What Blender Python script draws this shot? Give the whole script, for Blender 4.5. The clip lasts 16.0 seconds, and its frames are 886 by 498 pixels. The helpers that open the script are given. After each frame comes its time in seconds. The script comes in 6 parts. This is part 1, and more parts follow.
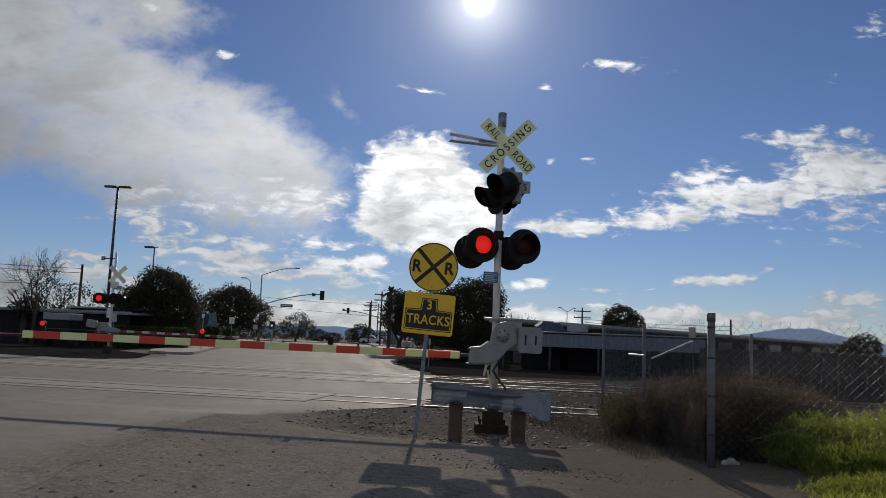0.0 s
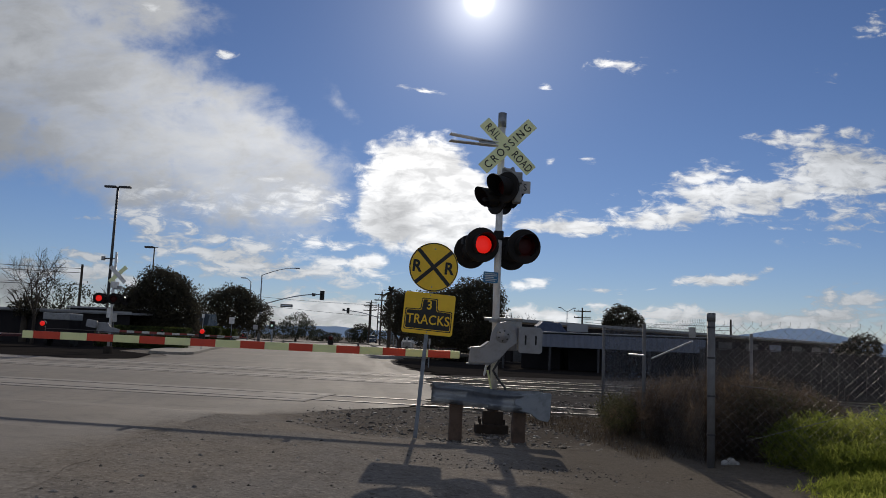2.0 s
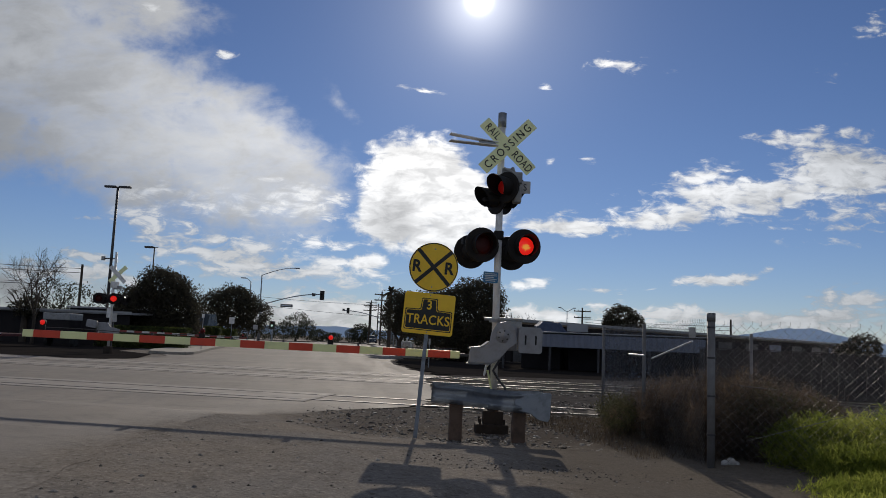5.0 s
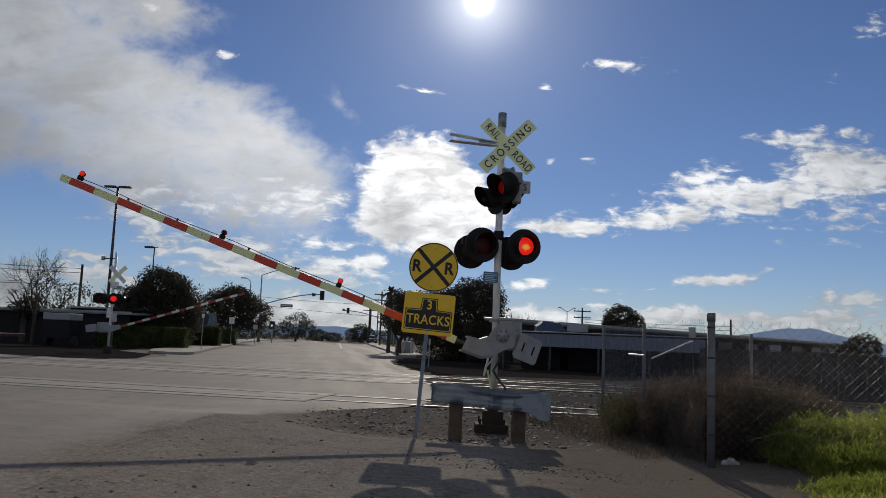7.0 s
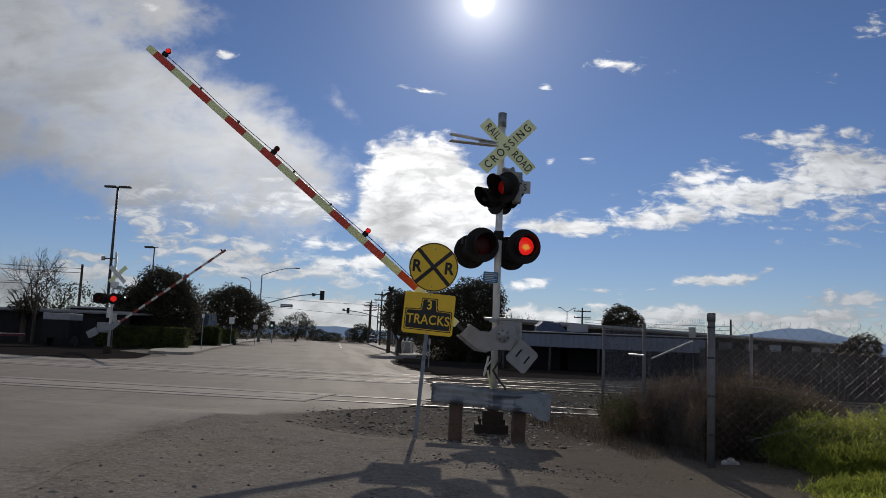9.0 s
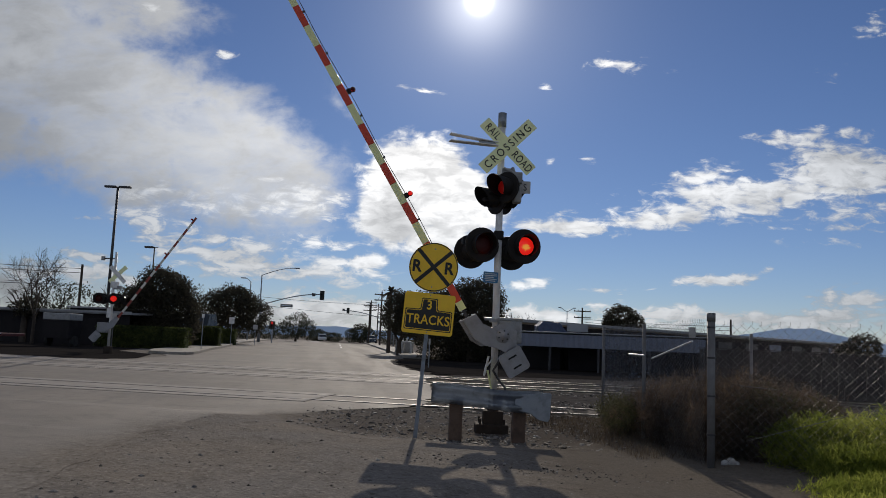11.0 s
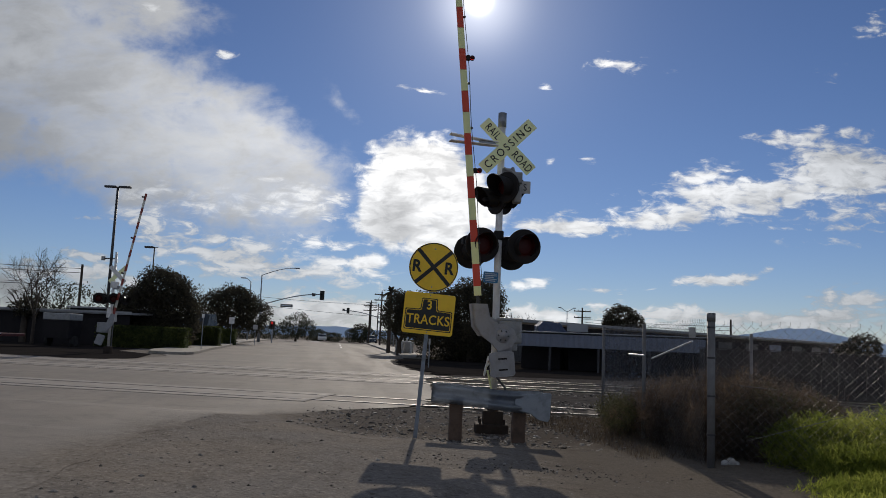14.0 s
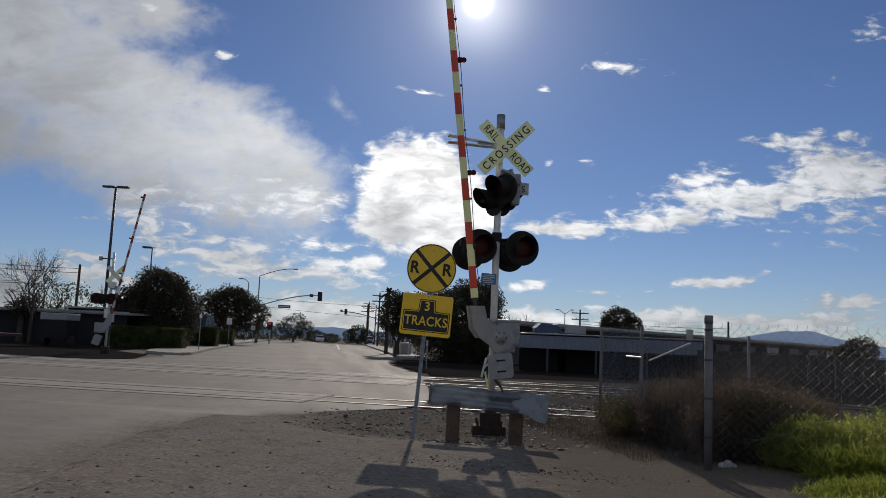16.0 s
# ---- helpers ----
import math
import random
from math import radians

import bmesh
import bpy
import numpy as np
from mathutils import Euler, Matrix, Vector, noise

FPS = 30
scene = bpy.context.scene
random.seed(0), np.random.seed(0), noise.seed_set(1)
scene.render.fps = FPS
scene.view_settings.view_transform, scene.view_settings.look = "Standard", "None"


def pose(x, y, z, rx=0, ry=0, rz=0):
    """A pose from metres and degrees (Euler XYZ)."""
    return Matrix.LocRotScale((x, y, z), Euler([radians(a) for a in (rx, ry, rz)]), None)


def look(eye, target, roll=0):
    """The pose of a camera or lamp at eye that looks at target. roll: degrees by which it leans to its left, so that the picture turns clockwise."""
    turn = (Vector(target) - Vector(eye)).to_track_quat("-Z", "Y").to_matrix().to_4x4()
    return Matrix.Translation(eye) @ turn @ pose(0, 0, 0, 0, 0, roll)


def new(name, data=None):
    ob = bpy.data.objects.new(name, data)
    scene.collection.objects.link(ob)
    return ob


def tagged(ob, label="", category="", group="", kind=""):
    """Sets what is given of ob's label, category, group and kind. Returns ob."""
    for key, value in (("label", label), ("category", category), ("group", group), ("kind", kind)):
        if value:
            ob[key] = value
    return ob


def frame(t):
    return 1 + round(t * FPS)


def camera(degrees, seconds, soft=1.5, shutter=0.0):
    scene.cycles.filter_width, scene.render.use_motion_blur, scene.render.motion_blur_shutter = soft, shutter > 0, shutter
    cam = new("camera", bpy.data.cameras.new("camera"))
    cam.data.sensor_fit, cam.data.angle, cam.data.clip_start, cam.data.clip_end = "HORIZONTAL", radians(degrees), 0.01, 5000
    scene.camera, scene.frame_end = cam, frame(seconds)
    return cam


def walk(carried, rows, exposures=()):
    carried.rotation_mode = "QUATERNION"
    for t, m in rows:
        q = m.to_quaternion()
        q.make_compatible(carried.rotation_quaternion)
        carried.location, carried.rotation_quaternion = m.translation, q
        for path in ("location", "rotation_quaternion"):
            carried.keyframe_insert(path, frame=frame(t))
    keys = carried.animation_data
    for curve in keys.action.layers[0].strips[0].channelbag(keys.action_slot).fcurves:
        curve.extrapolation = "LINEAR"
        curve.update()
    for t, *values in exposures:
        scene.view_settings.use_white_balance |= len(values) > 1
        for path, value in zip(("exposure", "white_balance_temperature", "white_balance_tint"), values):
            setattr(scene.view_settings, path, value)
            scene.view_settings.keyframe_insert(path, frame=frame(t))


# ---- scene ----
# One fixed viewpoint on a stand; at the end it is nudged a little.
cam = camera(60.0, 16.0, soft=0.9)
EYE = (0.0, 0.0, 1.55)


def aim(yaw, tilt, lean):
    return pose(*EYE, 90 + tilt, 0, yaw) @ pose(0, 0, 0, 0, 0, lean)


walk(cam, [(0.0, aim(0, 6.68, 2.4)), (7.0, aim(0, 6.68, 2.4)), (15.53, aim(0, 6.68, 2.4)), (15.63, aim(0.03, 6.68, 2.4)),
           (15.8, aim(-0.13, 6.73, 2.47)), (15.9, aim(-0.15, 6.77, 2.54)), (16.0, aim(-0.14, 6.79, 2.6))],
     exposures=[(0.0, -0.75), (16.0, -0.75)])

# ---- daylight ----
SUN_EL, SUN_AZ = radians(24.7), radians(2.0)      # azimuth from +y towards +x
SUN_DIR = Vector((math.sin(SUN_AZ) * math.cos(SUN_EL), math.cos(SUN_AZ) * math.cos(SUN_EL), math.sin(SUN_EL)))
sun = new("sun", bpy.data.lights.new("sun", "SUN"))
sun.data.energy, sun.data.angle, sun.data.color = 4.5, radians(0.53), (1.0, 0.90, 0.77)
sun.matrix_world = look(SUN_DIR * 200, (0, 0, 0))


class Nodes:
    """Short-hand for a node tree."""

    def __init__(self, tree):
        self.t = tree
        tree.nodes.clear()

    def add(self, kind, **kw):
        n = self.t.nodes.new(kind)
        for k, v in kw.items():
            if k in n.inputs:
                self.put(n.inputs[k], v)
        return n

    def put(self, socket, v):
        if hasattr(v, "is_output"):
            self.t.links.new(v, socket)
        else:
            socket.default_value = v

    def math(self, op, a, b=0.0, c=0.0, clamp=False):
        n = self.t.nodes.new("ShaderNodeMath")
        n.operation, n.use_clamp = op, clamp
        for s, v in zip(n.inputs, (a, b, c)):
            self.put(s, v)
        return n.outputs[0]

    def mix(self, f, a, b, blend="MIX"):
        n = self.t.nodes.new("ShaderNodeMix")
        n.data_type, n.blend_type = "RGBA", blend
        self.put(n.inputs[0], f), self.put(n.inputs[6], a), self.put(n.inputs[7], b)
        return n.outputs[2]

    def noise(self, vec, scale, detail=4.0, rough=0.55, dist=0.0):
        n = self.add("ShaderNodeTexNoise", Scale=scale, Detail=detail, Roughness=rough, Distortion=dist)
        self.put(n.inputs["Vector"], vec)
        return n.outputs[0]

    def ramp(self, v, lo, hi, a=0.0, b=1.0):
        n = self.add("ShaderNodeMapRange")
        n.interpolation_type = "SMOOTHSTEP"
        if lo > hi:
            lo, hi, a, b = hi, lo, b, a
        for s, x in zip(n.inputs[:5], (v, lo, hi, a, b)):
            self.put(s, x)
        return n.outputs[0]


def make_world():
    world = bpy.data.worlds.new("sky")
    scene.world = world
    world.use_nodes = True
    g = Nodes(world.node_tree)
    sky = g.add("ShaderNodeTexSky")
    sky.sky_type, sky.sun_disc = "NISHITA", False
    sky.sun_elevation, sky.sun_rotation = SUN_EL, SUN_AZ
    sky.air_density, sky.dust_density, sky.ozone_density = 0.9, 0.0, 3.0
    d = g.add("ShaderNodeTexCoord").outputs["Generated"]
    sep = g.add("ShaderNodeSeparateXYZ", Vector=d)
    x, y, z = sep.outputs
    ysafe = g.math("MAXIMUM", y, 0.05)
    u, v = g.math("DIVIDE", x, ysafe), g.math("DIVIDE", z, ysafe)
    chart = g.add("ShaderNodeCombineXYZ", X=u, Y=v).outputs[0]
    # chart used for the wisps: flattened towards the skyline
    flat = g.add("ShaderNodeCombineXYZ", X=u, Y=g.math("MULTIPLY", v, 1.8)).outputs[0]

    def blobs(rows):
        total = None
        for cu, cv, a, b, turn, w in rows:
            m = g.add("ShaderNodeMapping", Vector=chart)
            m.vector_type = "TEXTURE"
            m.inputs["Location"].default_value = (cu, cv, 0)
            m.inputs["Rotation"].default_value = (0, 0, radians(turn))
            m.inputs["Scale"].default_value = (a * 1.35, b * 1.4, 1)
            s = g.add("ShaderNodeTexGradient", Vector=m.outputs[0])
            s.gradient_type = "SPHERICAL"
            val = g.math("MULTIPLY", s.outputs[1], w)
            total = val if total is None else g.math("MAXIMUM", total, val)
        return total

    soft = blobs(CLOUD_SOFT)
    puff = blobs(CLOUD_PUFF)
    n_big = g.noise(flat, 3.2, 7.0, 0.58, 0.25)
    n_fine = g.noise(flat, 11.0, 8.0, 0.62, 0.35)
    n_cell = g.noise(g.add("ShaderNodeCombineXYZ", X=u, Y=g.math("MULTIPLY", v, 2.2), Z=1.7).outputs[0], 30.0, 5.0, 0.6, 0.5)
    n_iso = g.noise(chart, 14.0, 7.0, 0.6, 0.2)
    n_wisp = g.noise(g.add("ShaderNodeCombineXYZ", X=g.math("MULTIPLY", u, 0.55), Y=g.math("MULTIPLY", v, 2.4), Z=3.1).outputs[0], 15.0, 6.0, 0.6, 0.4)
    # the broad veiled bank
    s_d = g.ramp(g.math("ADD", soft, g.math("ADD", g.math("MULTIPLY", g.math("SUBTRACT", n_big, 0.5), 1.0), g.math("ADD", g.math("MULTIPLY", g.math("SUBTRACT", n_fine, 0.5), 0.6), g.math("MULTIPLY", g.math("SUBTRACT", n_iso, 0.5), 0.5)))), 0.14, 0.58)
    s_d = g.math("MULTIPLY", s_d, g.ramp(n_fine, 0.3, 0.6, 0.74, 1.0))
    # crisp small cumulus and streaks
    mixn = g.math("ADD", g.math("MULTIPLY", g.math("SUBTRACT", n_fine, 0.5), 1.1), g.math("MULTIPLY", g.math("SUBTRACT", n_wisp, 0.5), 1.5))
    mixn = g.math("ADD", mixn, g.math("MULTIPLY", g.math("SUBTRACT", n_cell, 0.5), 1.7))
    p_d = g.ramp(g.math("ADD", puff, mixn), 0.30, 0.82)
    p_d = g.math("MULTIPLY", p_d, g.ramp(puff, 0.0, 0.12))
    # the one great heap before the sun: rounded, with curdled edges
    heap = blobs(CLOUD_HEAP)
    curd = g.math("ADD", g.math("MULTIPLY", g.math("SUBTRACT", n_iso, 0.5), 1.5), g.math("MULTIPLY", g.math("SUBTRACT", n_cell, 0.5), 0.8))
    h_d = g.math("MULTIPLY", g.ramp(g.math("ADD", heap, curd), 0.22, 0.60), g.ramp(heap, 0.0, 0.10))
    p_d = g.math("MAXIMUM", p_d, h_d)
    s_d = g.math("MULTIPLY", s_d, g.ramp(soft, 0.0, 0.15))
    dens = g.math("MAXIMUM", s_d, p_d, clamp=True)
    # away from the charted part: scattered cloud
    back = g.ramp(g.noise(d, 2.2, 7.0, 0.6, 0.3), 0.40, 0.58)
    front = g.ramp(y, 0.35, 0.6)
    dens = g.math("ADD", g.math("MULTIPLY", dens, front), g.math("MULTIPLY", g.math("MULTIPLY", back, 0.95), g.math("SUBTRACT", 1.0, front)))
    dens = g.math("MULTIPLY", dens, g.ramp(z, -0.02, 0.0))
    # nearness to the sun lights the thin cloud through
    dot = g.add("ShaderNodeVectorMath")
    dot.operation = "DOT_PRODUCT"
    g.put(dot.inputs[0], d)
    dot.inputs[1].default_value = SUN_DIR
    cs = g.math("MAXIMUM", dot.outputs["Value"], 0.0)
    near = g.math("POWER", cs, 9.0)
    shade = g.ramp(g.math("ADD", n_big, g.math("MULTIPLY", n_fine, 0.7)), 0.62, 1.05)
    core = g.ramp(blobs([(-0.068, 0.158, 0.042, 0.04, 0, 1.0)]), 0.1, 0.8)
    light = g.math("ADD", g.math("MULTIPLY", near, 22.0), 6.9)
    light = g.math("MULTIPLY", light, g.ramp(shade, 0.0, 1.0, 1.14, 0.82))
    light = g.math("MULTIPLY", light, g.math("SUBTRACT", 1.0, g.math("MULTIPLY", core, 0.45)))
    light = g.math("ADD", light, g.math("ADD", g.math("MULTIPLY", p_d, 4.6), g.math("MULTIPLY", h_d, 3.5)))
    # small billows and streaks inside the cloud
    heaped = g.math("ADD", 0.15, g.math("MULTIPLY", p_d, 0.85))
    light = g.math("MULTIPLY", light, g.mix(heaped, (1, 1, 1, 1), g.ramp(n_cell, 0.36, 0.62, 0.80, 1.08)))
    light = g.math("MULTIPLY", light, g.mix(heaped, (1, 1, 1, 1), g.ramp(n_wisp, 0.34, 0.64, 0.86, 1.08)))
    # unseen cloud on the far side from the sun, brightened to fill shaded faces
    light = g.math("ADD", light, g.math("MULTIPLY", g.ramp(y, 0.3, -0.6), 6.0))
    white = g.mix(near, (0.88, 0.93, 1.0, 1), (1.0, 0.98, 0.95, 1))
    cloud = g.mix(1.0, white, g.add("ShaderNodeCombineColor", Red=light, Green=light, Blue=light).outputs[0], "MULTIPLY")
    base = g.mix(1.0, sky.outputs[0], SKY_TINT, "MULTIPLY")
    col = g.mix(g.math("MULTIPLY", dens, 0.94), base, cloud)
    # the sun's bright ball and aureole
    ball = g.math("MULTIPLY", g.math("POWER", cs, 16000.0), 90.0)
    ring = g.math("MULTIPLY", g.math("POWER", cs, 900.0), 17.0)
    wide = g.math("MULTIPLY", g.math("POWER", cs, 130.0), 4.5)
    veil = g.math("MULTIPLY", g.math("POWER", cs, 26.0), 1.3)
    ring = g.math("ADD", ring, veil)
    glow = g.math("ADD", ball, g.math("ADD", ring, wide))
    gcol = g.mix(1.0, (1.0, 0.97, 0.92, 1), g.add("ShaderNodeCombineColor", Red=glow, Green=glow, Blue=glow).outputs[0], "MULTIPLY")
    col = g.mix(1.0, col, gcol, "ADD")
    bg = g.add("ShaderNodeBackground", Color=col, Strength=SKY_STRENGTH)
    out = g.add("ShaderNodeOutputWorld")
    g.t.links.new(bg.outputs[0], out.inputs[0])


SKY_STRENGTH = 0.06
SKY_TINT = (1.28, 1.33, 1.66, 1)
# clouds by their place in the sky: across, up (tangents from +y), half sizes, turn, weight
CLOUD_SOFT = [(-0.607, 0.372, 0.25, 0.175, 2.4, 1.0), (-0.456, 0.292, 0.236, 0.118, -25.6, 1.0), (-0.295, 0.236, 0.185, 0.092, -24.6, 1.05), (-0.224, 0.199, 0.11, 0.052, -15.6, 0.75), (-0.147, 0.306, 0.052, 0.018, -47.6, 0.3),
    (-0.559, 0.042, 0.162, 0.033, 2.4, 0.5), (-0.072, 0.152, 0.044, 0.037, 2.4, 0.5)]
CLOUD_HEAP = [(-0.036, 0.204, 0.074, 0.060, 2.4, 1.5), (-0.066, 0.158, 0.058, 0.050, -17.6, 1.3), (0.016, 0.176, 0.066, 0.058, 2.4, 1.3), (-0.028, 0.128, 0.060, 0.030, 2.4, 0.9), (-0.118, 0.150, 0.035, 0.022, 2.4, 0.6)]
CLOUD_HEAPS = [(-0.251, 0.164, 0.162, 0.029, -5.6, 0.72),
    (-0.269, 0.095, 0.169, 0.035, -13.6, 0.85), (-0.134, 0.075, 0.11, 0.029, -5.6, 0.9), (-0.339, 0.137, 0.074, 0.016, -7.6, 0.5), (-0.105, 0.091, 0.044, 0.022, 2.4, 0.9), (-0.167, 0.122, 0.088, 0.015, -2.6, 0.6),
    (-0.365, 0.181, 0.088, 0.012, -3.6, 0.45), (-0.2, 0.185, 0.074, 0.027, -12.6, 0.6)]
CLOUD_WISPS = [(0.406, 0.203, 0.221, 0.034, 9.4, 0.95), (0.526, 0.246, 0.133, 0.052, 12.4, 0.95), (0.301, 0.172, 0.11, 0.019, 8.4, 0.95), (0.174, 0.152, 0.096, 0.012, 0.4, 0.95), (0.241, 0.164, 0.081, 0.015, 6.4, 0.9),
    (0.533, 0.182, 0.096, 0.037, 5.4, 0.78), (0.474, 0.29, 0.11, 0.013, 8.4, 0.6), (0.346, 0.231, 0.081, 0.018, 16.4, 0.7), (0.219, 0.379, 0.055, 0.013, -1.6, 0.8), (0.28, 0.372, 0.024, 0.006, -2.6, 0.5),
    (0.139, 0.24, 0.012, 0.007, 22.4, 0.8), (0.129, 0.342, 0.015, 0.007, -17.6, 0.55), (0.187, 0.248, 0.015, 0.007, -17.6, 0.5), (0.517, 0.377, 0.033, 0.01, -2.6, 0.65), (0.576, 0.445, 0.033, 0.019, 22.4, 0.65),
    (0.537, 0.393, 0.022, 0.007, 2.4, 0.5)]
CLOUD_LOW = [(0.361, 0.089, 0.066, 0.01, 5.4, 0.85), (0.409, 0.097, 0.025, 0.007, 32.4, 0.65), (0.435, 0.162, 0.033, 0.005, 2.4, 0.5), (0.22, 0.072, 0.066, 0.005, 4.4, 0.6), (0.549, 0.073, 0.074, 0.019, 6.4, 0.85),
    (0.346, 0.042, 0.25, 0.016, 0.4, 1.1), (0.102, 0.075, 0.044, 0.011, 7.4, 0.85), (0.133, 0.038, 0.103, 0.014, 0.4, 1.0), (0.493, 0.048, 0.133, 0.014, 5.4, 0.9), (-0.495, 0.064, 0.155, 0.021, -0.6, 0.9),
    (-0.468, 0.087, 0.066, 0.01, -7.6, 0.6), (-0.161, 0.024, 0.25, 0.027, 0.4, 1.0), (-0.31, 0.37, 0.022, 0.007, 2.4, 0.6), (-0.039, 0.331, 0.033, 0.004, -7.6, 0.5), (-0.408, 0.432, 0.029, 0.007, -17.6, 0.5),
    (-0.473, 0.139, 0.044, 0.006, 2.4, 0.45)]
CLOUD_PUFF = CLOUD_HEAPS + [(*row[:5], row[5] * 1.08) for row in CLOUD_WISPS] + CLOUD_LOW
make_world()


# ---- materials ----
def finish(g, color, rough, metal=0.0, bump=None, strength=0.3, dist=0.01, emit=None, power=0.0, spec=0.5):
    b = g.add("ShaderNodeBsdfPrincipled")
    g.put(b.inputs["Base Color"], color), g.put(b.inputs["Roughness"], rough), g.put(b.inputs["Metallic"], metal)
    g.put(b.inputs["Specular IOR Level"], spec)
    if bump is not None:
        bp = g.add("ShaderNodeBump", Height=bump, Strength=strength, Distance=dist)
        g.put(b.inputs["Normal"], bp.outputs[0])
    if emit is not None:
        g.put(b.inputs["Emission Color"], emit), g.put(b.inputs["Emission Strength"], power)
    o = g.add("ShaderNodeOutputMaterial")
    g.t.links.new(b.outputs[0], o.inputs[0])


def start(name):
    m = bpy.data.materials.new(name)
    m.use_nodes = True
    return m, Nodes(m.node_tree)


def rgb(c):
    return (*c, 1.0)


def worn(name, base, dirt=None, rough=0.6, metal=0.0, fine=60.0, large=4.0, amount=0.35, bump=0.15, vary=0.0, spec=0.5, emit=0.0):
    """A surface with a fine grain and large stains; vary: difference from object to object."""
    m, g = start(name)
    c = g.add("ShaderNodeTexCoord").outputs["Object"]
    n1, n2 = g.noise(c, large, 5.0, 0.6, 0.3), g.noise(c, fine, 4.0, 0.65)
    dirt = dirt or tuple(k * 0.55 for k in base)
    col = g.mix(g.math("MULTIPLY", g.ramp(n1, 0.42, 0.72), amount), rgb(base), rgb(dirt))
    col = g.mix(g.math("MULTIPLY", g.ramp(n2, 0.45, 0.75), amount * 0.6), col, rgb(dirt))
    if vary:
        info = g.add("ShaderNodeObjectInfo").outputs["Random"]
        col = g.mix(g.math("MULTIPLY", info, vary), col, rgb(tuple(k * 0.5 for k in base)))
    r = g.ramp(n1, 0.3, 0.7, max(rough - 0.12, 0.05), min(rough + 0.1, 1.0))
    finish(g, col, r, metal, n2, bump, 0.01, rgb(base) if emit else None, emit, spec)
    return m


def leafy(name, dark, light, spread=0.9, through_light=0.35):
    m, g = start(name)
    rnd = g.add("ShaderNodeNewGeometry").outputs["Random Per Island"]
    c = g.add("ShaderNodeTexCoord").outputs["Object"]
    col = g.mix(g.math("MULTIPLY", rnd, spread), rgb(dark), rgb(light))
    col = g.mix(g.ramp(g.noise(c, 1.3, 3.0), 0.4, 0.7), col, rgb(dark))
    b = g.add("ShaderNodeBsdfPrincipled")
    g.put(b.inputs["Base Color"], col)
    b.inputs["Roughness"].default_value = 0.75
    b.inputs["Specular IOR Level"].default_value = 0.2
    t = g.add("ShaderNodeBsdfTranslucent", Color=col)
    mx = g.add("ShaderNodeMixShader", Fac=through_light)
    g.t.links.new(b.outputs[0], mx.inputs[1]), g.t.links.new(t.outputs[0], mx.inputs[2])
    o = g.add("ShaderNodeOutputMaterial")
    g.t.links.new(mx.outputs[0], o.inputs[0])
    return m


def earth_colour(g, p):
    """Packed earth and old paving with gravel, browner in patches; also its height."""
    big, mid, fine = g.noise(p, 0.35, 5.0, 0.6, 0.4), g.noise(p, 2.3, 7.0, 0.66, 0.3), g.noise(p, 20.0, 8.0, 0.8)
    v = g.add("ShaderNodeTexVoronoi", Scale=22.0)
    g.put(v.inputs["Vector"], p)
    col = g.mix(g.ramp(big, 0.4, 0.65), rgb((0.215, 0.198, 0.180)), rgb((0.225, 0.198, 0.168)))
    col = g.mix(g.math("MULTIPLY", g.ramp(mid, 0.46, 0.70), 0.5), col, rgb((0.120, 0.106, 0.094)))
    col = g.mix(g.math("MULTIPLY", g.ramp(fine, 0.52, 0.66), 0.8), col, rgb((0.36, 0.33, 0.29)))
    col = g.mix(g.math("MULTIPLY", g.ramp(fine, 0.49, 0.32), 0.7), col, rgb((0.050, 0.044, 0.038)))
    # pits and pebbles a hand wide, and darker earth trodden in beside the mast
    peb = g.noise(p, 7.0, 6.0, 0.75, 0.4)
    col = g.mix(g.math("MULTIPLY", g.ramp(peb, 0.54, 0.66), 0.45), col, rgb((0.095, 0.083, 0.074)))
    col = g.mix(g.math("MULTIPLY", g.ramp(peb, 0.44, 0.34), 0.35), col, rgb((0.33, 0.31, 0.28)))
    # dark crushed stone spilt along the track side
    sp = g.add("ShaderNodeSeparateXYZ", Vector=p)
    spill = g.math("MULTIPLY", g.ramp(g.math("ADD", sp.outputs[1], g.math("MULTIPLY", mid, 2.0)), 12.2, 14.2), g.ramp(g.math("ADD", sp.outputs[0], g.math("MULTIPLY", mid, 2.0)), -2.2, -0.2))
    spill = g.math("MULTIPLY", spill, g.ramp(sp.outputs[1], 60.0, 50.0))
    trod = g.ramp(g.math("ADD", sp.outputs[0], mid), 0.9, 2.4)
    col = g.mix(g.math("MULTIPLY", trod, 0.62), col, rgb((0.105, 0.088, 0.070)))
    col = g.mix(g.math("MULTIPLY", spill, 0.62), col, rgb((0.066, 0.057, 0.051)))
    return col, g.math("ADD", g.math("MULTIPLY", fine, 0.9), g.math("MULTIPLY", v.outputs[0], 0.6))


def ground_material():
    m, g = start("packed_earth")
    col, h = earth_colour(g, g.add("ShaderNodeNewGeometry").outputs["Position"])
    finish(g, col, 0.92, 0.0, h, 0.6, 0.02, spec=0.0)
    return m


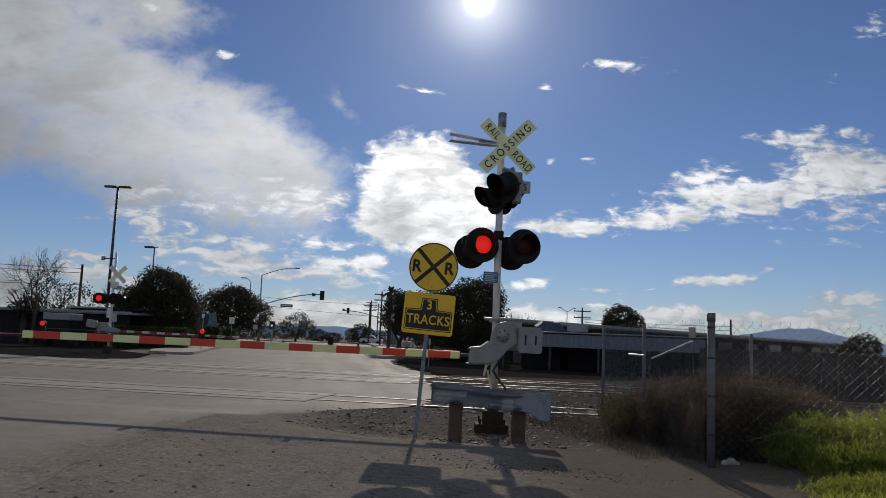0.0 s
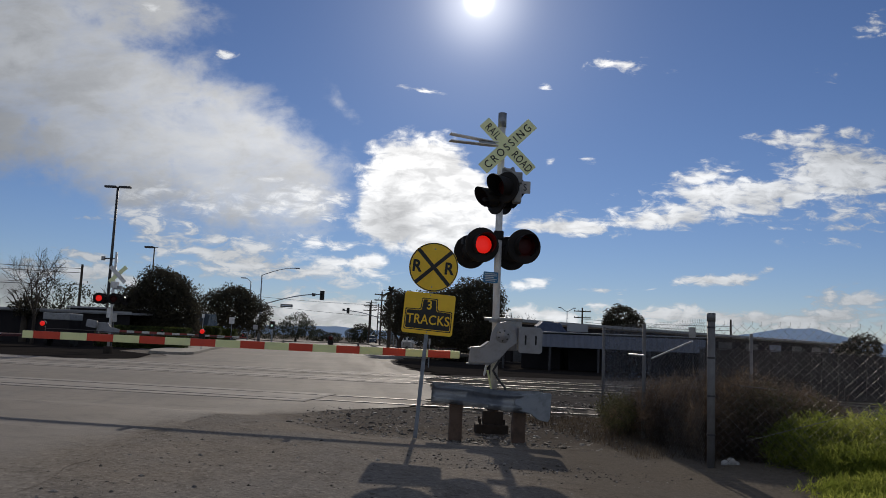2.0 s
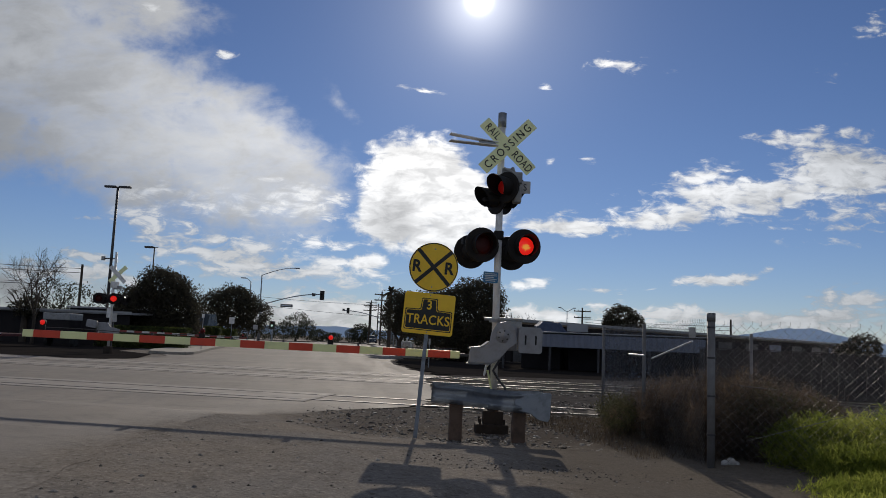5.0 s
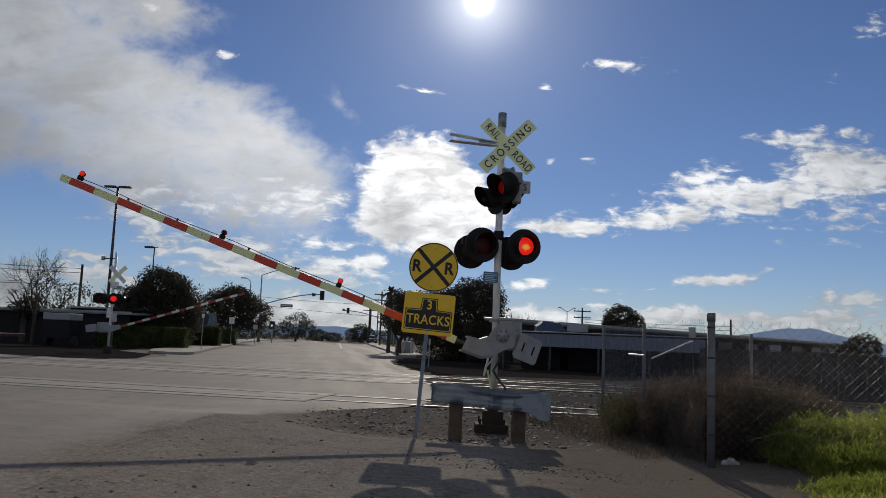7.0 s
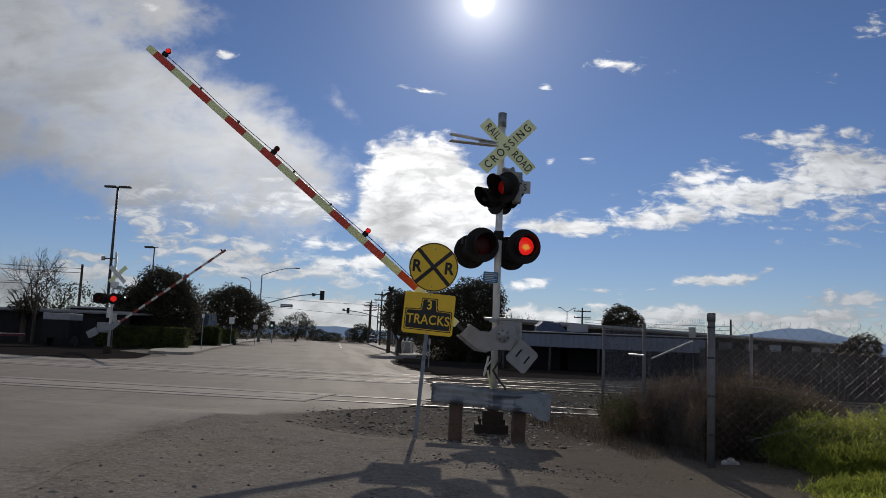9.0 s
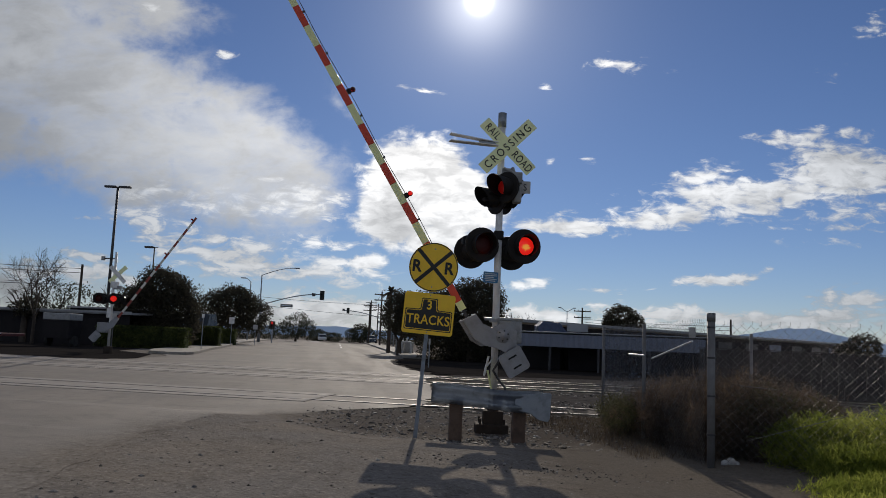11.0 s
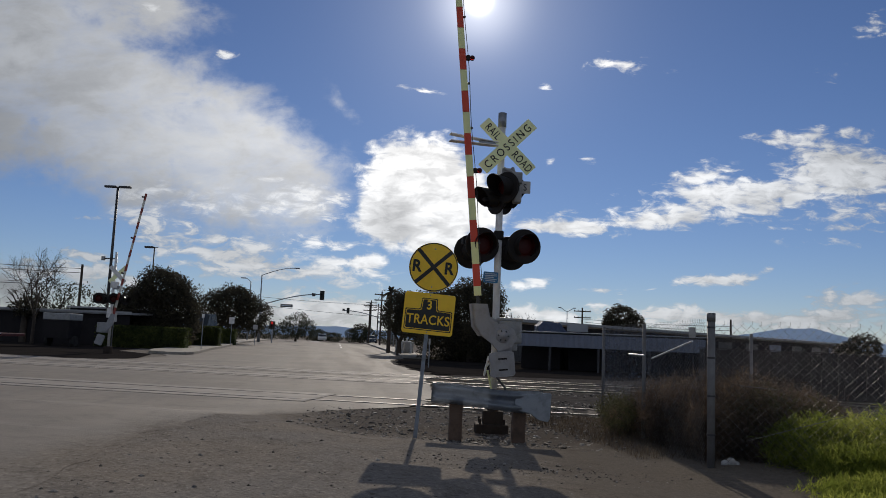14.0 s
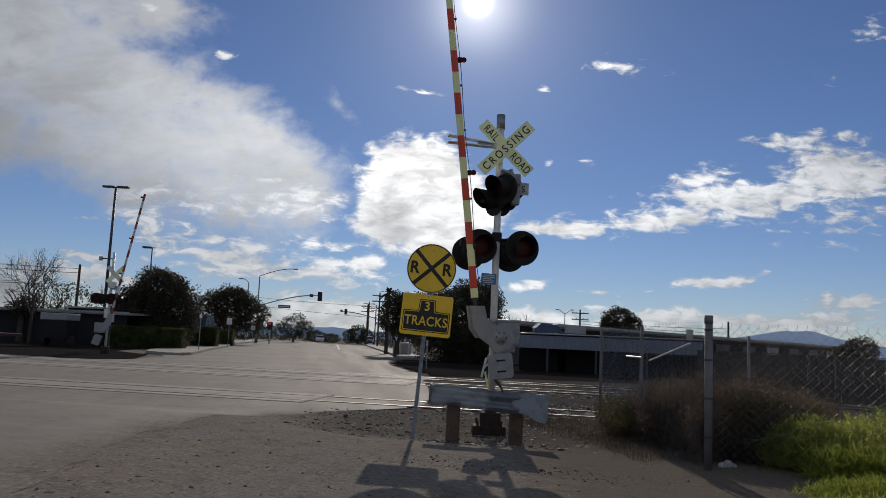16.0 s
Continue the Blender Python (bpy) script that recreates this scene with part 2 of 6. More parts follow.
def road_material():
    """Old grey asphalt, polished by wheels along its run, with stains; earth has spread over its ragged edge."""
    m, g = start("old_asphalt")
    p = g.add("ShaderNodeNewGeometry").outputs["Position"]
    mp = g.add("ShaderNodeMapping", Vector=p)
    mp.inputs["Rotation"].default_value = (0, 0, radians(-7.7))
    q = mp.outputs[0]
    st = g.add("ShaderNodeMapping", Vector=q)
    st.inputs["Scale"].default_value = (1.0, 0.05, 1.0)
    streak = g.noise(st.outputs[0], 0.9, 5.0, 0.6, 0.2)
    cross = g.add("ShaderNodeMapping", Vector=p)
    cross.inputs["Rotation"].default_value = (0, 0, radians(9.0))
    cross.inputs["Scale"].default_value = (0.05, 1.0, 1.0)
    band = g.noise(cross.outputs[0], 1.6, 4.0, 0.6, 0.2)
    big, fine = g.noise(p, 0.22, 6.0, 0.6, 0.5), g.noise(p, 45.0, 5.0, 0.75)
    mid = g.noise(p, 2.2, 7.0, 0.68, 0.3)
    col = g.mix(g.ramp(big, 0.35, 0.68), rgb((0.185, 0.167, 0.150)), rgb((0.235, 0.210, 0.184)))
    col = g.mix(g.math("MULTIPLY", g.ramp(streak, 0.50, 0.68), 0.45), col, rgb((0.122, 0.112, 0.104)))
    col = g.mix(g.math("MULTIPLY", g.ramp(band, 0.54, 0.70), 0.35), col, rgb((0.28, 0.258, 0.236)))
    col = g.mix(g.math("MULTIPLY", g.ramp(mid, 0.48, 0.70), 0.45), col, rgb((0.115, 0.105, 0.097)))
    col = g.mix(g.math("MULTIPLY", g.ramp(fine, 0.5, 0.72), 0.40), col, rgb((0.30, 0.28, 0.255)))
    sep = g.add("ShaderNodeSeparateXYZ", Vector=q)
    edge = g.math("ADD", -3.0, g.math("MULTIPLY", g.math("SUBTRACT", sep.outputs[1], 6.0), 0.2))
    over = g.math("ADD", g.math("SUBTRACT", sep.outputs[0], edge), g.math("MULTIPLY", g.math("SUBTRACT", mid, 0.5), 0.9))
    near = g.ramp(sep.outputs[1], 17.0, 15.0)
    earth, h = earth_colour(g, p)
    cover = g.math("MULTIPLY", g.ramp(over, -0.75, 0.12), near)
    col = g.mix(cover, col, earth)
    finish(g, col, g.ramp(streak, 0.35, 0.7, 0.82, 0.70), 0.0, g.math("ADD", fine, g.math("MULTIPLY", h, 0.4)), 0.45, 0.012, spec=g.math("MULTIPLY", g.math("SUBTRACT", 1.0, cover), 0.08))
    return m


M_EARTH, M_ROAD = ground_material(), road_material()
M_BALLAST = worn("ballast", (0.085, 0.079, 0.075), (0.040, 0.036, 0.034), 0.95, spec=0.0, fine=30, large=3, amount=0.8, bump=0.8)
M_STONE = leafy("gravel_stone", (0.040, 0.034, 0.030), (0.36, 0.335, 0.30), 0.95, 0.0)
M_PANEL = worn("crossing_panel", (0.27, 0.246, 0.222), (0.20, 0.184, 0.168), 0.85, spec=0.15, fine=40, large=1.2, amount=0.6)
M_CONCRETE = worn("pale_concrete", (0.29, 0.27, 0.24), (0.18, 0.17, 0.15), 0.85, spec=0.15, fine=30, large=0.8, amount=0.5)
M_RAIL = worn("rusty_rail", (0.09, 0.055, 0.04), (0.05, 0.035, 0.03), 0.6, 0.3, bump=0.2)
M_RAILTOP = worn("polished_railhead", (0.17, 0.155, 0.145), (0.09, 0.078, 0.07), 0.5, 0.9, amount=0.2)
# dark soil whose near-black colour also holds the shade of trees and sheds
M_SHADED_SOIL = worn("shaded_yard_soil", (0.030, 0.027, 0.026), (0.017, 0.016, 0.015), 0.95, fine=14, large=0.7, amount=0.7, bump=0.6, spec=0.0)
M_WIRE = worn("rusty_wire", (0.20, 0.19, 0.185), (0.09, 0.075, 0.065), 0.30, 0.95)
M_FENCEPOST = worn("weathered_fence_steel", (0.17, 0.17, 0.175), (0.10, 0.09, 0.085), 0.6, 0.3, fine=70, large=5, amount=0.5)
M_TIE = worn("creosoted_timber", (0.05, 0.04, 0.034), (0.024, 0.02, 0.018), 0.9, spec=0.05, fine=25, amount=0.6)
M_GALV = worn("galvanised_steel", (0.27, 0.30, 0.345), (0.17, 0.185, 0.205), 0.45, 0.55, fine=90, large=7, amount=0.6)
M_ALU = worn("silver_paint", (0.72, 0.73, 0.74), (0.40, 0.37, 0.33), 0.5, 0.15, fine=70, large=5, amount=0.5)
M_WHITE = worn("weathered_white_paint", (0.44, 0.44, 0.44), (0.24, 0.22, 0.2), 0.55, fine=60, large=6, amount=0.55)
M_CAST = worn("pale_grey_casting", (0.29, 0.295, 0.315), (0.19, 0.185, 0.185), 0.55, 0.1, fine=60, large=6, amount=0.5)
M_GREYBOX = worn("grey_enamel", (0.29, 0.30, 0.31), (0.15, 0.145, 0.14), 0.5, 0.1, fine=60, large=7, amount=0.5)
M_BLACK = worn("black_enamel", (0.016, 0.015, 0.016), (0.030, 0.027, 0.026), 0.6, fine=60, large=8, amount=0.4, spec=0.18)
M_DARK = worn("dark_steel", (0.06, 0.06, 0.065), (0.03, 0.03, 0.03), 0.55, 0.4)
M_YELLOW = worn("traffic_yellow_sheeting", (0.92, 0.58, 0.02), (0.55, 0.34, 0.03), 0.4, fine=120, large=5, amount=0.25, bump=0.03)
M_LETTER = worn("black_lettering", (0.012, 0.012, 0.012), None, 0.5, amount=0.3, bump=0.02)
M_BUCK = worn("pale_green_sheeting", (0.90, 0.94, 0.54), (0.5, 0.58, 0.34), 0.4, fine=120, large=6, amount=0.25, bump=0.03)
M_ARMWHITE = worn("pale_green_arm_sheeting", (0.80, 0.83, 0.42), (0.5, 0.56, 0.34), 0.4, fine=120, large=4, amount=0.35, bump=0.03)
M_ARMRED = worn("red_arm_sheeting", (0.62, 0.055, 0.02), (0.36, 0.04, 0.02), 0.4, fine=120, large=4, amount=0.35, bump=0.03)
M_FARWHITE = worn("dull_white_arm", (0.6, 0.6, 0.55), (0.4, 0.38, 0.34), 0.5, amount=0.4)
M_BLUE = worn("blue_notice", (0.03, 0.16, 0.34), (0.03, 0.1, 0.2), 0.5, fine=60, amount=0.3)
M_PALE = worn("pale_print", (0.55, 0.62, 0.68), None, 0.6, amount=0.3)
M_WOODPOST = worn("brown_timber_post", (0.11, 0.070, 0.050), (0.05, 0.036, 0.028), 0.85, fine=30, large=5, amount=0.6, bump=0.4)
M_BARK = worn("bark", (0.06, 0.047, 0.037), (0.03, 0.024, 0.02), 0.95, fine=20, large=3, amount=0.6, bump=0.6)
M_LEAF = leafy("dark_evergreen_leaves", (0.038, 0.036, 0.028), (0.105, 0.092, 0.060), 0.9, 0.35)
M_LEAFFAR = leafy("far_leaves", (0.04, 0.045, 0.032), (0.10, 0.105, 0.07), 0.9, 0.3)
M_HEDGE = leafy("clipped_hedge_leaves", (0.028, 0.040, 0.014), (0.13, 0.15, 0.04))
M_GRASS = leafy("fresh_grass", (0.15, 0.19, 0.03), (0.54, 0.56, 0.12), 0.95, 0.6)
M_TWIG = leafy("dry_twigs", (0.062, 0.048, 0.039), (0.23, 0.165, 0.112), 0.9, 0.42)
M_WEED = leafy("olive_weeds", (0.040, 0.042, 0.022), (0.14, 0.13, 0.06), 0.9, 0.35)
M_DRY = leafy("dry_weeds", (0.055, 0.043, 0.032), (0.20, 0.15, 0.10), 0.9, 0.25)
# dark siding, lowered further so the colour holds part of its faces' shade
M_WALLDARK = worn("shade_dark_siding", (0.027, 0.025, 0.027), (0.017, 0.016, 0.017), 0.85, fine=8, large=0.5, amount=0.5, spec=0.08)
M_WALLGREY = worn("blue_grey_cladding", (0.17, 0.19, 0.25), (0.11, 0.12, 0.15), 0.6, fine=8, large=0.6, amount=0.5)
M_ROOF = worn("pale_roof_edge", (0.32, 0.33, 0.35), (0.18, 0.18, 0.19), 0.5, 0.3, fine=6, large=0.5, amount=0.5)
M_TARP = worn("blue_tarpaulin", (0.05, 0.075, 0.15), (0.03, 0.04, 0.08), 0.6, fine=6, amount=0.5, bump=0.5)
M_WOODFENCE = worn("weathered_boards", (0.055, 0.047, 0.045), (0.032, 0.028, 0.026), 0.9, fine=12, large=1.0, amount=0.6, vary=0.5)
M_SIGNALBLK = worn("signal_housing", (0.03, 0.032, 0.03), None, 0.5)
M_CARBLUE = worn("dark_blue_car_paint", (0.05, 0.07, 0.10), None, 0.25, 0.3, amount=0.15, bump=0.0)
M_CARWHITE = worn("white_car_paint", (0.6, 0.61, 0.62), None, 0.3, amount=0.15, bump=0.0)
M_TYRE = worn("tyre_rubber", (0.02, 0.02, 0.02), None, 0.85)
M_GLASSDARK = worn("tinted_glass", (0.03, 0.04, 0.05), None, 0.08, amount=0.1, bump=0.0)
M_FARRED = worn("dull_red_arm", (0.26, 0.045, 0.03), None, 0.5)
M_RED = worn("red_paint", (0.10, 0.018, 0.015), None, 0.5)
# distance haze is put into the blue base colour and its emission
M_MOUNTAIN = worn("haze_tinted_hills", (0.16, 0.22, 0.33), (0.13, 0.19, 0.30), 1.0, fine=0.004, large=0.001, amount=0.5, bump=0.0, spec=0.0, emit=0.95)
M_LENSOFF = worn("unlit_red_lens", (0.06, 0.005, 0.005), (0.03, 0.003, 0.003), 0.45, fine=80, amount=0.4, bump=0.1, spec=0.2)


def lit_lens(name, power, hot):
    """A glowing red lens: orange-hot where the bulb stands behind it, deep red round it."""
    m, g = start(name)
    c = g.add("ShaderNodeTexCoord").outputs["Object"]
    n = g.noise(c, 9.0, 2.0, 0.5, 1.5)
    mp = g.add("ShaderNodeMapping", Vector=c)
    mp.vector_type = "TEXTURE"
    mp.inputs["Location"].default_value = (0.01, -0.03, -0.015)
    mp.inputs["Scale"].default_value = (0.13, 0.13, 0.10)
    s = g.add("ShaderNodeTexGradient", Vector=mp.outputs[0])
    s.gradient_type = "SPHERICAL"
    f = g.math("MULTIPLY", g.ramp(g.math("ADD", s.outputs[1], g.math("MULTIPLY", g.math("SUBTRACT", n, 0.5), 0.8)), 0.3, 0.75), hot)
    col = g.mix(f, rgb((1.0, 0.018, 0.010)), rgb((1.0, 0.40, 0.05)))
    finish(g, rgb((0.3, 0.01, 0.01)), 0.3, 0.0, None, emit=col, power=power)
    return m


M_LENSLIT = lit_lens("lit_red_lens", 1.0, 1.0)
M_LENSLIT2 = lit_lens("lit_red_lens_plain", 0.9, 0.0)
M_GREENLIT = worn("lit_pale_green_lens", (0.55, 0.9, 0.75), None, 0.4, amount=0.1, bump=0.0, emit=1.0)
M_WHITELIT = worn("lit_white_lens", (1.0, 0.96, 0.9), None, 0.4, amount=0.05, bump=0.0, emit=2.0)
M_LENSSIDE = lit_lens("lit_red_lens_off_axis", 0.09, 0.0)


# ---- building blocks ----
def part(name, bm, material, parent=None, label="", m=None, smooth=False):
    me = bpy.data.meshes.new(name)
    bm.to_mesh(me)
    bm.free()
    for mat in (material if isinstance(material, (list, tuple)) else [material]):
        me.materials.append(mat)
    if smooth:
        for p in me.polygons:
            p.use_smooth = True
    ob = new(name, me)
    if parent is not None:
        ob.parent = parent
    if m is not None:
        ob.matrix_local = m
    return tagged(ob, label)


def thing(name, label, category, m=None, group="", kind=""):
    ob = new(name)
    ob.empty_display_size = 0.1
    if m is not None:
        ob.matrix_world = m
    return tagged(ob, label, category, group, kind)


def add_box(bm, sx, sy, sz, m=None, bevel=0.0):
    """A box of that size, its middle at the origin, then moved by m."""
    r = bmesh.ops.create_cube(bm, size=1.0, matrix=(m or Matrix()) @ Matrix.Diagonal((sx, sy, sz, 1)))
    if bevel:
        es = list({e for v in r["verts"] for e in v.link_edges})
        bmesh.ops.bevel(bm, geom=es, offset=bevel, segments=2, affect="EDGES", profile=0.6)
    return bm


def box(sx, sy, sz, m=None, bevel=0.0):
    return add_box(bmesh.new(), sx, sy, sz, m, bevel)


def add_tube(bm, a, b, r1, r2=None, n=12, caps=True):
    a, b = Vector(a), Vector(b)
    d = b - a
    q = d.to_track_quat("Z", "Y").to_matrix().to_4x4()
    bmesh.ops.create_cone(bm, cap_ends=caps, segments=n, radius1=r1, radius2=r1 if r2 is None else r2, depth=d.length,
                          matrix=Matrix.Translation((a + b) / 2) @ q)
    return bm


def sweep(pts, r, n=6):
    """One unbroken round cable through the points."""
    bm = bmesh.new()
    pts = [Vector(p) for p in pts]
    rings = []
    for i, p in enumerate(pts):
        d = (pts[min(i + 1, len(pts) - 1)] - pts[max(i - 1, 0)]).normalized()
        side = d.cross(Vector((0.13, 1.0, 0.21))).normalized()
        up = side.cross(d)
        rings.append([bm.verts.new(p + (side * math.cos(2 * math.pi * k / n) + up * math.sin(2 * math.pi * k / n)) * r) for k in range(n)])
    for a, b in zip(rings, rings[1:]):
        for k in range(n):
            bm.faces.new((a[k], a[(k + 1) % n], b[(k + 1) % n], b[k]))
    bm.faces.new(rings[0]), bm.faces.new(rings[-1])
    bmesh.ops.recalc_face_normals(bm, faces=bm.faces[:])
    return bm


def tube(a, b, r1, r2=None, n=12):
    return add_tube(bmesh.new(), a, b, r1, r2, n)


def add_plate(bm, pts, depth, m=None):
    """A flat outline (x, z) pushed back by depth along +y."""
    m = m or Matrix()
    front = [bm.verts.new(m @ Vector((x, 0, z))) for x, z in pts]
    back = [bm.verts.new(m @ Vector((x, depth, z))) for x, z in pts]
    bm.faces.new(front), bm.faces.new(back[::-1])
    for i in range(len(pts)):
        j = (i + 1) % len(pts)
        bm.faces.new((front[j], front[i], back[i], back[j]))
    bmesh.ops.recalc_face_normals(bm, faces=bm.faces[:])
    return bm


def plate(pts, depth, m=None):
    return add_plate(bmesh.new(), pts, depth, m)


def round_rect(w, h, r, n=5):
    pts = []
    for cx, cz, a0 in ((w / 2 - r, h / 2 - r, 0), (-w / 2 + r, h / 2 - r, 90), (-w / 2 + r, -h / 2 + r, 180), (w / 2 - r, -h / 2 + r, 270)):
        for i in range(n + 1):
            a = radians(a0 + 90 * i / n)
            pts.append((cx + r * math.cos(a), cz + r * math.sin(a)))
    return pts


def disc_pts(r, n=40):
    return [(r * math.cos(2 * math.pi * i / n), r * math.sin(2 * math.pi * i / n)) for i in range(n)]


def lathe(profile, n=28, m=None):
    """A profile of (radius, y) turned round the y axis."""
    bm = bmesh.new()
    m = m or Matrix()
    rings = []
    for r, y in profile:
        rings.append([bm.verts.new(m @ Vector((r * math.cos(2 * math.pi * i / n), y, r * math.sin(2 * math.pi * i / n)))) for i in range(n)])
    for a, b in zip(rings, rings[1:]):
        for i in range(n):
            j = (i + 1) % n
            bm.faces.new((a[i], a[j], b[j], b[i]))
    bmesh.ops.recalc_face_normals(bm, faces=bm.faces[:])
    return bm


def lettering(text, size, m, weight=0.0, squeeze=1.0, spacing=1.0):
    """Words as thin raised letters, facing -y, centred on the origin of m."""
    cu = bpy.data.curves.new("letters", "FONT")
    cu.body, cu.size, cu.extrude, cu.offset = text, size, 0.0015, weight
    cu.align_x, cu.align_y, cu.space_character = "CENTER", "CENTER", spacing
    tmp = new("letters_tmp", cu)
    dg = bpy.context.evaluated_depsgraph_get()
    me = bpy.data.meshes.new_from_object(tmp.evaluated_get(dg))
    bm = bmesh.new()
    bm.from_mesh(me)
    xs = [v.co.x for v in bm.verts]
    ys = [v.co.y for v in bm.verts]
    bm.transform(Matrix.Translation((-(min(xs) + max(xs)) / 2, -(min(ys) + max(ys)) / 2, 0)))
    bm.transform(m @ pose(0, 0, 0, 90) @ Matrix.Diagonal((squeeze, 1, 1, 1)))
    bpy.data.objects.remove(tmp)
    bpy.data.meshes.remove(me)
    return bm


# ---- road frame: r across to the right, q along, heading 7.7 degrees left of +y ----
HEAD = radians(7.7)
RD, RN = Vector((-math.sin(HEAD), math.cos(HEAD), 0)), Vector((math.cos(HEAD), math.sin(HEAD), 0))


def rq(r, q, z=0.0):
    return RN * r + RD * q + Vector((0, 0, z))


def level(y):
    """Height of the land: flat, then falling away beyond a crest."""
    if y < 165:
        return 0.0
    return -min((y - 165) * 0.035, 9.0)


def smooth(x, a, b):
    t = min(max((x - a) / (b - a), 0.0), 1.0)
    return t * t * (3 - 2 * t)


def surf(x, y):
    """Height of the ground: the near roadway stands above the shoulder by the mast and falls to the tracks."""
    a = 0.13 - 0.04 * min(max(x, -6.0), 1.0) - 0.13 * smooth(x, 0.8, 3.2) + 0.015 * (10.2 - min(max(y, 4.0), 10.2))
    f = smooth(x, -4.0, -0.5)
    return level(y) + max(a, 0.0) * smooth(y, 15.5 - 2.9 * f, 11.5 - 1.3 * f)


def strip(rows, z, thick=0.0, cols=6, ragged=0.0):
    """A paved sheet between left and right edges: rows of (q, left r, right r)."""
    bm = bmesh.new()
    grid = []
    for q, a, b in rows:
        if ragged and q < 30:
            b += ragged * (noise.noise((q * 0.9, 5, 0)) + 0.6 * noise.noise((q * 3.1, 9, 0)) + 0.35 * noise.noise((q * 9.0, 2, 0)))
        line = []
        for i in range(cols + 1):
            p = rq(a + (b - a) * i / cols, q)
            line.append(bm.verts.new((p.x, p.y, z + surf(p.x, p.y))))
        grid.append(line)
    for l0, l1 in zip(grid, grid[1:]):
        for i in range(cols):
            bm.faces.new((l0[i], l0[i + 1], l1[i + 1], l1[i]))
    if thick:
        ring = [e for e in bm.edges if e.is_boundary]
        ext = bmesh.ops.extrude_edge_only(bm, edges=ring)
        for v in [g for g in ext["geom"] if isinstance(g, bmesh.types.BMVert)]:
            v.co.z -= thick
    bmesh.ops.recalc_face_normals(bm, faces=bm.faces[:])
    return bm


# ---- the setting ----
def make_ground():
    bm = bmesh.new()
    ys = [-60, -20, -5, 0, 2, 4] + [5 + 0.25 * i for i in range(47)] + [18, 20, 26, 32, 40, 60, 90, 130, 165, 180, 220, 300, 422, 700, 1500, 3200]
    xs = [-3000, -800, -250, -100, -50, -30, -20, -12, -8, -6] + [-5 + 0.25 * i for i in range(46)] + [8, 11, 16, 25, 40, 80, 250, 800, 3000]
    rows = []
    for y in ys:
        row = []
        for x in xs:
            z = surf(x, y)
            if 4 < y < 17 and -5 < x < 5.6:
                z += 0.025 * noise.noise((x * 0.7, y * 0.7, 0)) * smooth(x, -1.6, 0.5) - 0.002 - 0.03 * smooth(x, -4.2, -5.0)
            elif y < 42:
                z -= 0.12 if y > 17 and x > 0.5 else 0.03
            # a bank rises beyond the fence
            if x > 3 and 4 < y < 20:
                z += 0.10 * min((x - 3) / 2.0, 1.0)
            row.append(bm.verts.new((x, y, z)))
        rows.append(row)
    for a, b in zip(rows, rows[1:]):
        for i in range(len(xs) - 1):
            bm.faces.new((a[i], a[i + 1], b[i + 1], b[i]))
    ob = part("ground", bm, M_EARTH, smooth=True)
    tagged(ob, "brown-grey packed earth with gravel and old paving", "ground", kind="structure")


make_ground()
ROAD_EDGE = [(-30, -30, -2.0), (4, -30, -2.1), (7.4, -30, -2.2), (10, -30, -2.2), (12, -30, -1.8), (13.5, -30, -1.4), (15, -30, -0.95), (16.4, -30, 0.3),
                           (17.5, -30, 1.7), (19, -26, 2.4), (22, -24, 2.9), (28, -22, 3.4), (33, -18, 3.9), (36, -12.6, 4.0), (38.5, -9.4, 3.8), (44, -9.0, 3.4), (50, -10.9, 3.6), (56, -11.4, 4.6), (66, -11.4, 5.4),
                           (100, -11.6, 5.6), (140, -11.8, 5.8), (167, -12, 6), (182, -12, 6), (240, -12, 6), (320, -12, 6), (430, -12, 6)]
ROAD_ROWS = []
for (q0, a0, b0), (q1, a1, b1) in zip(ROAD_EDGE, ROAD_EDGE[1:]):
    n = max(1, int((q1 - q0) / 0.25)) if 4 <= q0 < 30 else 1
    ROAD_ROWS += [(q0 + (q1 - q0) * k / n, a0 + (a1 - a0) * k / n, b0 + (b1 - b0) * k / n) for k in range(n)]
ROAD_ROWS.append(ROAD_EDGE[-1])
road = part("road", strip(ROAD_ROWS, 0.0015, 0.0, 110, 0.25), M_ROAD, smooth=True)
tagged(road, "worn grey asphalt road with tyre streaks and stains", "road", kind="structure")
dash = part("lane_line", strip([(92, 0.75, 0.95), (100, 0.75, 0.95)], 0.012), M_WHITE)
tagged(dash, "short worn white lane dash on asphalt", "road marking", kind="structure")
for q in (108, 124, 140):
    o = part("lane_line", strip([(q, 0.75, 0.95), (q + 6, 0.75, 0.95)], 0.012), M_WHITE)
    tagged(o, "short worn white lane dash on asphalt", "road marking", kind="structure")

# tracks run across at a slight skew
SKEW = radians(-8.5)
TD, TN = Vector((math.cos(SKEW), math.sin(SKEW), 0)), Vector((-math.sin(SKEW), math.cos(SKEW), 0))
TRACKS = (18.45, 26.9, 30.9)


def tp(s, c, z=0.0):
    """A point s metres along the tracks and c across them."""
    return TD * s + TN * c + Vector((0, 0, z))


def oriented(s, c, z, turn=0.0):
    p = tp(s, c, z)
    return Matrix.Translation(p) @ Matrix.Rotation(SKEW + turn, 4, "Z")


def rail_bm(length, head_only):
    bm = bmesh.new()
    add_box(bm, length, 0.07, 0.035, pose(0, 0, -0.0175), 0.006)
    if not head_only:
        add_box(bm, length, 0.018, 0.10, pose(0, 0, -0.085))
        add_box(bm, length, 0.14, 0.02, pose(0, 0, -0.145))
    return bm


